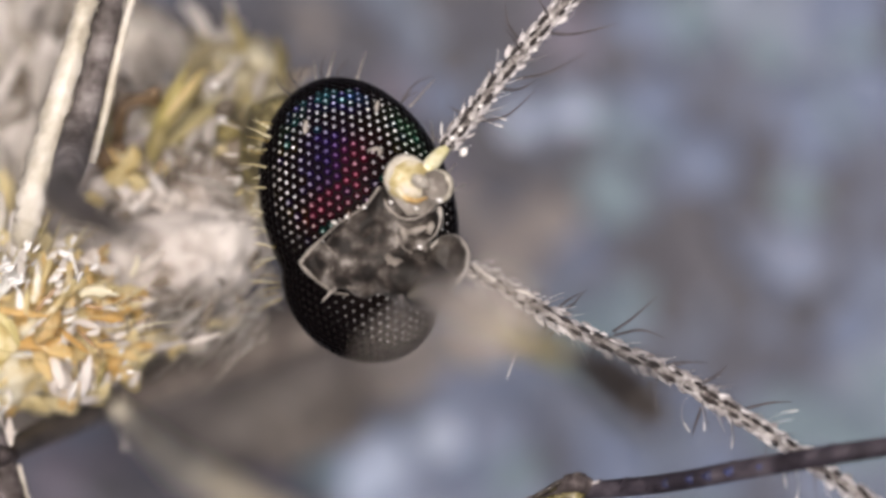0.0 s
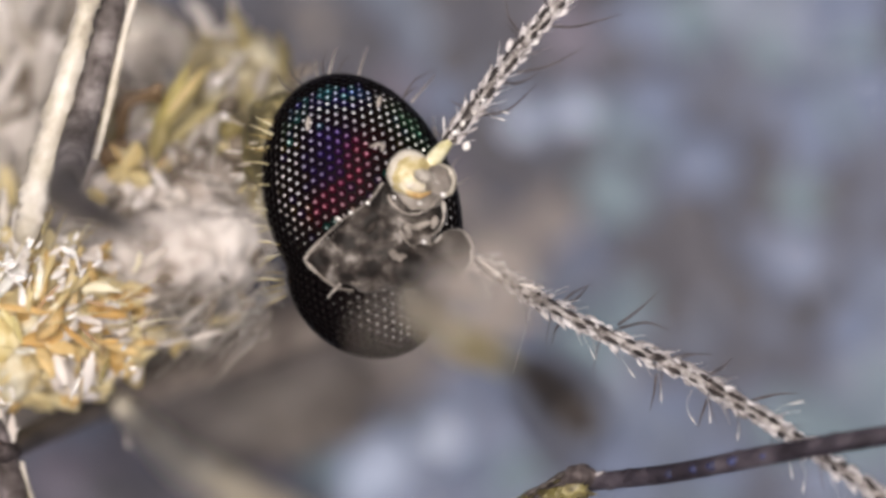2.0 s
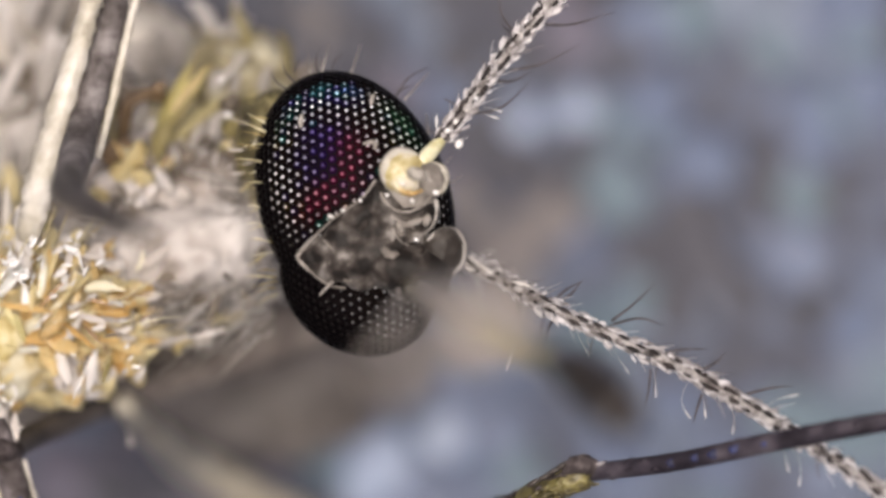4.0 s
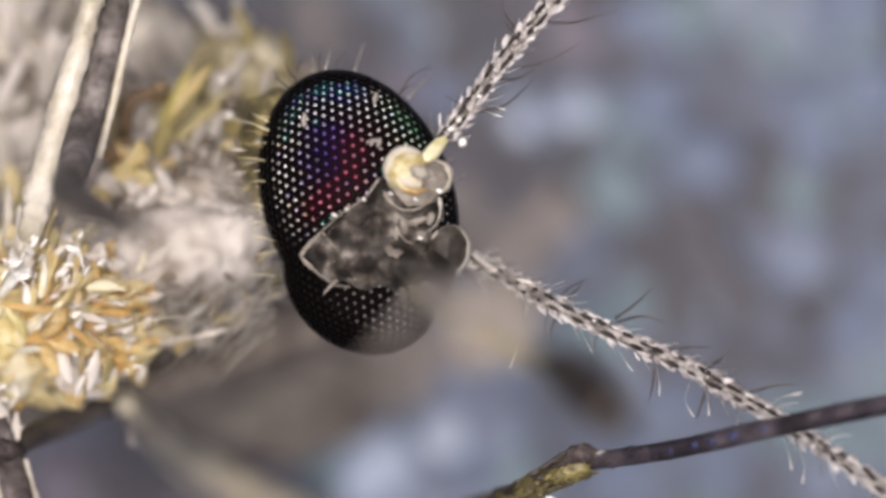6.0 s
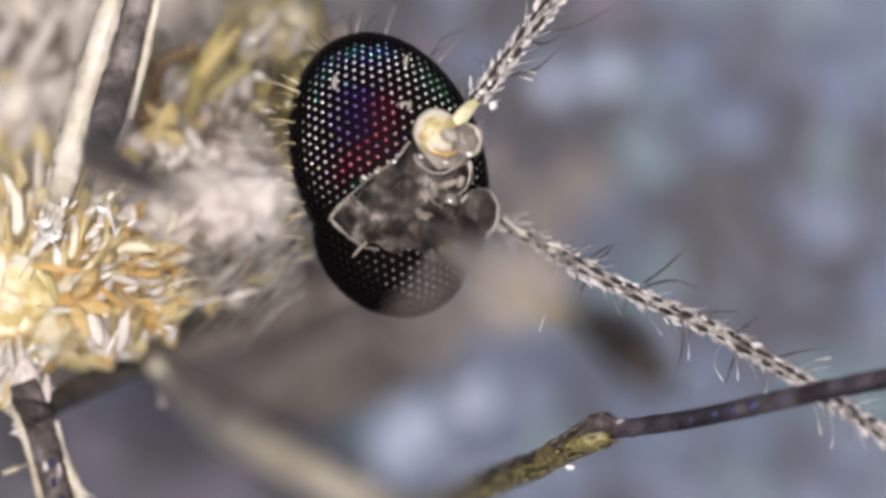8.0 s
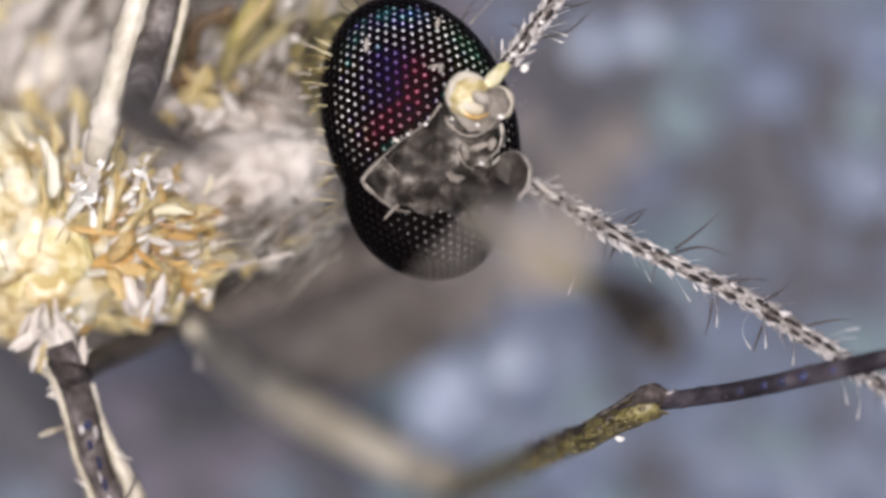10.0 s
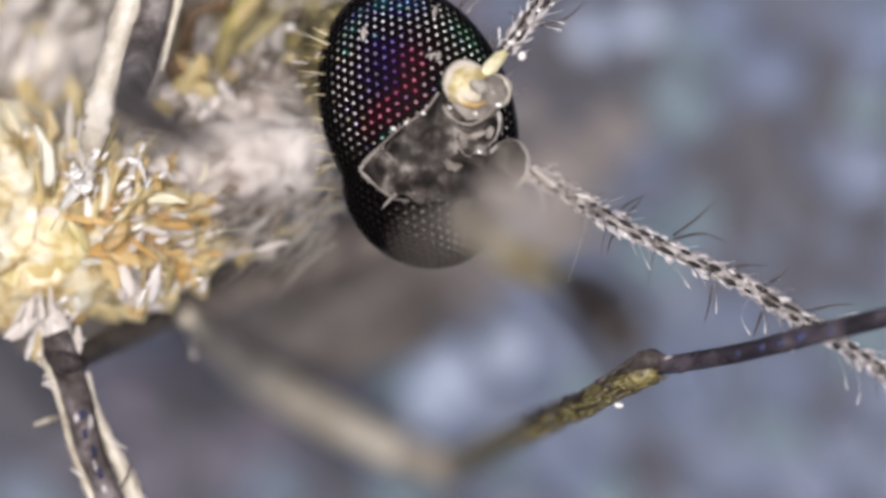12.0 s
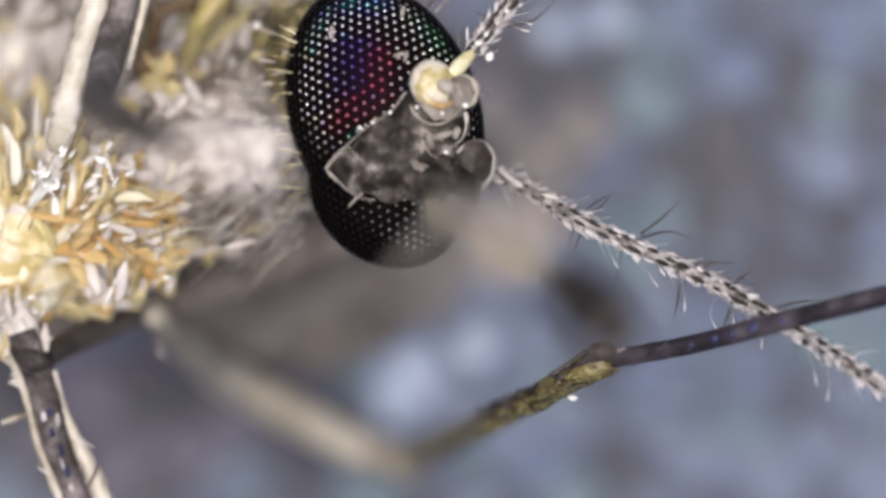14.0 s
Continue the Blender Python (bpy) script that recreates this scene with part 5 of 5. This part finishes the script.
for k in range(110):
    a = rng.uniform(0, 2 * math.pi)
    r = 260 * math.sqrt(rng.random())
    x, y = CX + r * math.cos(a) * 1.1, CY + r * math.sin(a) * 0.65
    if y > 570:
        continue
    p = C(x, y, -110 + rng.uniform(-60, 60))
    q = Vector(((x - 20) / 200 + rng.uniform(-0.4, 0.4), -(y - 540) / 200 + rng.uniform(-0.2, 0.7), rng.uniform(0, 0.6))).normalized() * rng.uniform(40, 110) * MM
    sweep(pile, [p, p + q * 0.5 + Vector((0, 4 * MM, 4 * MM)), p + q], [1.6 * MM, 1.3 * MM, 0.4 * MM], 3)
tagged(part("thorax_hairs", pile, HAIR_GOLD, thorax, "pale golden hairs"), kind="stuff")


# legs
mid = rod("middle_leg", [(275, -70, -110), (266, 0, -110), (240, 100, -90), (222, 165, -60), (206, 225, 80), (194, 268, 260)], [27, 26, 28, 29, 30, 26], LEG_TAUPE, mosquito, "dark brown leg with broad cream fringe of scales", 14, 30, 0.05)
rod("pale_fringe", [(240, -70, -70), (220, 0, -70), (178, 150, -75), (142, 280, -80), (122, 370, -110)], [21, 20, 25, 29, 20], LEG_PALE, mid, "broad cream scaly fringe", 12, 40, 0.22, seed=8)
rod("pale_fringe", [(318, -70, -95), (300, 0, -95), (275, 110, -95), (246, 225, -100)], [8, 8, 9, 6], LEG_PALE, mid, "narrow cream scaly fringe", 8, 34, 0.25, seed=9)
fore = rod("fore_leg", [(58, 690, -150), (95, 792, -155), (121, 892, -160), (148, 962, -163), (195, 1092, -170)], [27, 27, 25, 22, 22], LEG_UMBER, mosquito, "dark brown leg with cream fringes of scales", 16, 40, 0.05)
rod("pale_fringe", [(36, 730, -155), (62, 792, -160), (88, 892, -165), (116, 962, -168), (160, 1092, -175)], [9, 7, 7, 9, 9], LEG_PALE, fore, "narrow cream scaly fringe", 10, 44, 0.2, seed=61)
rod("pale_fringe", [(116, 758, -160), (132, 830, -165), (160, 892, -165), (184, 942, -168), (214, 1020, -170), (236, 1092, -175)], [4, 9, 13, 18, 18, 16], LEG_PALE, fore, "cream scaly fringe, broader downwards", 10, 44, 0.2, seed=62)
# glints on the dark leg, painted as small blue and pale scales
for gx, gy, ga, gb, glean, gmat in ((97, 840, 5, 9, 10, SCALE_PALE), (122, 847, 5, 13, 5, SCALE_PALE), (107, 832, 8, 9, 0, GLINT_BLUE), (128, 900, 5, 13, 15, GLINT_BLUE), (138, 938, 5, 12, 15, GLINT_BLUE), (112, 868, 5, 10, 10, GLINT_BLUE), (130, 925, 3, 12, 15, SCALE_PALE), (146, 966, 4, 8, 10, SCALE_PALE)):
    bm = bmesh.new()
    blob(bm, C(gx, gy, -133), (ga * MM, gb * MM, 4 * MM), glean, 12, 8, 0.3, 2)
    part("glint_scale", bm, gmat, fore, "small shiny scale")
bm = bmesh.new()
sweep(bm, [C(64, 838, -150), C(40, 845, -140), C(22, 852, -140)], [4 * MM, 7 * MM, 4 * MM], 8)
part("leg_seta", bm, LEG_PALE, fore, "blunt pale bristle")
bm = bmesh.new()
sweep(bm, curve_points([C(172, 968, -140), C(186, 944, -130), C(194, 918, -130)], 6), [2.4 * MM] * 5 + [1 * MM], 6)
part("leg_seta", bm, LEG_UMBER, fore, "dark bristle")
rod("knee", [(50, 722, -170), (74, 742, -120), (104, 742, -170)], [15, 21, 16], LEG_DARK, fore, "dark swollen joint", jitter=0.1)
rod("foot", [(188, 1088, -168), (250, 1260, -500), (300, 1400, -1300), (330, 1480, -2242)], [22, 17, 13, 10], LEG_DARK, fore, "dark brown thin foot resting on the stone")
rng = random.Random(64)
for k in range(7):
    u, sg = rng.random(), rng.choice((-1, 1))
    x, y = 60 + 130 * u + sg * 34, 690 + 402 * u
    bm = bmesh.new()
    p = C(x, y, -150 + rng.uniform(-10, 20))
    q = Vector((sg * rng.uniform(0.5, 1), rng.uniform(-0.6, 0.6), rng.uniform(-0.2, 0.4))) * rng.uniform(18, 40) * MM
    sweep(bm, [p, p + q * 0.5, p + q], [2 * MM, 2.4 * MM, 0.5 * MM], 5, 0.5)
    part("leg_seta", bm, HAIR_PALE, fore)
rod("coxa", [(180, 682, -640), (280, 640, -700), (400, 590, -780), (540, 540, -880), (690, 500, -1000)], [24, 40, 56, 66, 60], COXA_BROWN, mosquito, "brown basal leg segment reaching under the head")
bm = bmesh.new()
blob(bm, C(535, 650, -1750), (250 * MM, 130 * MM, 110 * MM), 6, 48, 30, 0.3, 2.2)
part("sternum", bm, STERNUM, mosquito, "grey-brown underside between the legs")
bm = bmesh.new()
blob(bm, C(190, 640, -760), (230 * MM, 60 * MM, 70 * MM), 14, 36, 20, 0.2, 3)
part("pleuron", bm, LEG_BEIGE, mosquito, "grey-brown side plate under the thorax")
rod("lower_joint", [(62, 752, -170), (140, 712, -330), (190, 690, -420), (250, 662, -520)], [22, 23, 24, 24], LEG_JOINT, mosquito, "dark brown leg joint")
bm = bmesh.new()
blob(bm, C(304, 729, -480), (5 * MM, 5 * MM, 5 * MM), 0, 14, 10, 0.1, 2)
part("bead", bm, FLAKE_PEARL, mosquito, "tiny pale bead on a short hair")
bm = bmesh.new()
sweep(bm, [C(296, 690, -560), C(302, 712, -510), C(304, 726, -482)], [3 * MM, 2.4 * MM, 2 * MM], 6)
part("bristle", bm, FLAKE_DULL, mosquito, "short pale bristle under the thorax")
rod("trochanter", [(197, 258, 230), (192, 278, 400), (212, 298, 640), (252, 320, 860), (300, 344, 1000), (350, 362, 1050)], [23, 29, 25, 20, 15, 8], LEG_JOINT, mosquito, "dark brown leg joint")
hind = rod("hind_leg", [(288, 656, -560), (345, 712, -900), (410, 766, -1300), (557, 846, -1500), (657, 900, -1600), (752, 930, -1650)], [20, 32, 38, 40, 36, 30], LEG_CREAM, mosquito, "cream-coloured slender thigh of the leg")
rod("thigh_end", [(650, 896, -1592), (700, 916, -1630), (762, 932, -1655)], [39, 36, 32], LEG_BEIGE, hind, "brown lower end of the thigh")
shin = rod("shin", [(745, 930, -1650), (847, 886, -1000), (930, 852, -420), (980, 832, -160), (1050, 796, -20), (1104, 778, 0)], [30, 28, 26, 26, 26, 23], LEG_OLIVE, mosquito, "olive-yellow shin with dark brown end segment", jitter=0.1)
rod("knee", [(1062, 772, 6), (1084, 762, 8), (1104, 762, 8), (1122, 772, 4)], [12, 20, 20, 13], LEG_DARK, shin, "dark swollen joint", jitter=0.1)
rod("tarsus", [(1112, 772, 0), (1222, 758, 55), (1300, 744, 105), (1377, 727, 145), (1568, 688, 210), (1760, 655, 210)], [16, 17, 17, 18, 18, 17], TARSUS, shin, "dark brown bristly end segment", jitter=0.02)
rng = random.Random(31)
LINE_X, LINE_Y = [860, 930, 980, 1050, 1104, 1222, 1300, 1377, 1568], [881, 852, 832, 795, 776, 758, 744, 727, 688]
for fname, fmat, lo, hi, count, flabel, a0, a1 in (("olive_scaling", LEG_OLIVE, 860, 1105, 120, "small olive scales", -1.0, 0.5), ("upper_scaling", LEG_DARK, 860, 1110, 46, "small dark scales", 0.0, 1.1),
                                                   ("dark_scaling", TARSUS, 1110, 1600, 80, "small dark brown scales", -1.1, 1.1)):
    fuzz = bmesh.new()
    for k in range(count):
        x = lo + (hi - lo) * rng.random() ** 0.8
        y = float(np.interp(x, LINE_X, LINE_Y))
        a = rng.uniform(a0, a1)
        p = C(x, y - (20 if x < 1110 else 11) * a, 12 * math.sqrt(max(0, 1.2 - a * a)) + rng.uniform(0, 6) - max(0, 1000 - x) * 2.9 + float(np.interp(x, [1110, 1377, 1568], [0, 145, 210])))
        ln = rng.uniform(0.6, 1.3)
        sweep(fuzz, [p, p + Vector((9 * ln, 3 + 3 * a, 2)) * MM, p + Vector((18 * ln, 5 + 5 * a, 2)) * MM], [3 * MM, rng.uniform(3, 5) * MM, 0.8 * MM], 4, 0.6)
    tagged(part(fname, fuzz, fmat, shin, flabel), kind="stuff")
bm = bmesh.new()
blob(bm, C(1037, 838, 12), (9 * MM, 5 * MM, 5 * MM), -8, 12, 8, 0.2)
part("glossy_drop", bm, SCALE_WHITE, shin, "tiny glistening white drop")
# glints along the tarsus, held in the colour of flat scales
for gx, gy, gz, ga, gb, gmat in ((1128, 757, 18, 10, 4, SCALE_PALE), (1334, 736, 140, 20, 9, GLINT_BLUE), (1300, 743, 120, 16, 8, GLINT_BLUE), (1258, 752, 92, 16, 8, GLINT_BLUE), (1370, 727, 157, 18, 8, GLINT_BLUE), (1185, 772, 42, 5, 3, SCALE_PALE), (1430, 716, 178, 22, 7, GLINT_BLUE)):
    bm = bmesh.new()
    blob(bm, C(gx, gy, gz), (ga * MM, gb * MM, 4 * MM), 12, 12, 8, 0.3, 2)
    part("glint_scale", bm, gmat, shin, "small shiny scale")
for gx, gy, gl in ((1157, 778, 12), (1078, 752, 10), (1060, 760, 12), (1046, 770, 14), (1030, 780, 14), (1012, 790, 14), (1092, 745, 9)):
    bm = bmesh.new()
    sweep(bm, [C(gx - gl, gy + gl * 0.5, 12), C(gx, gy, 18), C(gx + gl, gy - gl * 0.5, 14)], [3 * MM, 5 * MM, 2 * MM], 6)
    part("edge_scale", bm, LEG_JOINT, shin, "dark scale along the upper edge")
rod("foot", [(1750, 657, 208), (1950, 650, -500), (2150, 690, -1200), (2230, 720, -1700), (2300, 740, -2242)], [17, 15, 13, 12, 10], LEG_DARK, shin, "dark brown thin foot resting on the stone")

# ---- what moves ----
BODY = [(0, -11.5, 14.7), (0.5, -9.9, 13), (1, -8.4, 13), (1.5, -10.7, 12.3), (2, -9.2, 8.5), (2.5, -6.2, 10), (3, -8.5, 10), (5.5, -5.4, 6.9), (6, -3.9, 7.7), (6.5, 0.7, 3.8),
        (7, 0, 0), (7.5, -1.5, 0.8), (8, -3.9, 4.7), (8.5, 1.5, 1.6), (11, -6.8, 5.4), (11.5, -8.4, 3.8), (12, -9.2, 5.4), (12.5, -7.7, 6.9), (13, -10, 9.2), (13.5, -4.6, 8.5), (14, -8.4, 11.6)]
HEAD = [(0, 10.1, -1.2, -0.6, -0.16), (0.5, 5.4, -2.2, -0.77, 0.46), (1, 6.1, -5.2, -0.29, -0.55), (1.5, 1.8, -3.6, -0.13, -0.47), (2, 12.3, -1, 0.3, -0.59), (2.5, 2.8, 0.1, 0.13, -0.4),
        (3, -5.8, -2, -0.13, 0.55), (5.5, -4.5, -2.9, 0.55, 0.16), (6, -2.1, -4.7, 0.31, 0.26), (6.5, -0.8, -4.6, 0.42, 0.27), (7, 0, 0, 0, 0), (7.5, 0.3, -1, -0.09, -0.31),
        (8, -2.7, -2.6, -0.1, 0.46), (8.5, -5.8, -3.1, -0.04, -0.42), (11, -11.6, -2.3, -0.14, -0.87), (11.5, 1.9, -3.2, 0.54, -1.36), (12, -5.8, -2.6, 0.2, -0.67),
        (12.5, -12.5, -1, 0.02, -0.1), (13, -5.8, 0.3, 0.01, -0.49), (13.5, -3.8, -0.4, -0.83, 1.25), (14, -6.5, -1.6, -0.44, 0.83)]
# shift of the knee and turn of the shin, in degrees
SHIN = [(0, 9.2, 32.1, -2.0), (0.5, 12.2, 41.4, -2.3), (1, 10.7, 38.3, -2.2), (1.5, 7.6, 30.6, -1.8), (2, 10.7, 23, -1.4), (2.5, 1.6, 13.8, -1.0), (3, 9.2, 16.8, -1.0), (5.5, 6.1, -9.1, 0.3),
        (6, 6.1, -10.7, 0.4), (6.5, 7.7, -15.3, 0.6), (7, 0, 0, 0), (7.5, -23, 4.6, 0), (8, -12.2, 3, 0.2), (8.5, -6.2, 4.6, 0.3), (11, 19.8, 22.9, 0.5), (11.5, 12.2, 7.7, 1.0),
        (12, 16.8, -23, 2.0), (12.5, 9.2, -16.9, 2.0), (13, 6.1, -13.8, 2.0), (13.5, -0.1, -21.5, 2.3), (14, -7.7, -33.7, 2.6)]
# sway of the mouthparts at the tip
SWAY = [(0, 56, -22), (1, 52, -20), (1.5, 22, -12), (2, -46, 2), (2.5, -36, 2), (3, 28, -8), (5.5, 2, 0), (6.5, -2, 0), (7, 10, -10), (8.7, 16, -10), (11, -62, 8), (11.5, -85, 8), (12, -62, 8), (12.5, -44, 0), (13, -30, -6), (14, -26, -2)]


PALP_SWAY = [(0, 2, -18), (1, 2, -18), (2, -8, -38), (2.5, -6, -32), (3, 0, -5), (5.5, 0, 0), (7, 0, 0), (8.7, 0, 0), (11, -10, -14), (12, -14, -32), (13, -4, -6), (14, 0, 0)]


def turned(pivot, dx, dy, degrees):
    p = C(*pivot)
    return Matrix.Translation(p + Vector((dx, -dy, 0)) * MM) @ Matrix.Rotation(radians(degrees), 4, "Z") @ Matrix.Translation(-p)


def motions():
    walk(mosquito, [(t, pose(x * MM * 0.001, -y * MM * 0.001, 0)) for t, x, y in BODY])
    for ob in head_parts:
        rows = []
        for t, x, y, a, b in HEAD:
            m = turned((620, 330), x, y, a)
            if ob == antenna_down:
                m = m @ turned((905, 400), 0, 0, b)
            rows.append((t, m))
        walk(ob, rows)
    walk(shin, [(t, turned((1100, 756), x, y, a)) for t, x, y, a in SHIN])
    head_at = [r[0] for r in HEAD]
    for ob in (proboscis, *palp_rows):
        rows = []
        for t, x, y in (SWAY if ob == proboscis else PALP_SWAY):
            h = [float(np.interp(t, head_at, [r[k] for r in HEAD])) for k in (1, 2, 3)]
            reach = 1350 if ob == proboscis else 1600
            turn = Matrix.Translation(C(790, 455, 60)) @ Matrix.Rotation(x / reach, 4, "Y") @ Matrix.Rotation(y / reach, 4, "X") @ Matrix.Translation(-C(790, 455, 60))
            rows.append((t, turned((620, 330), *h) @ turn))
        walk(ob, rows)


motions()
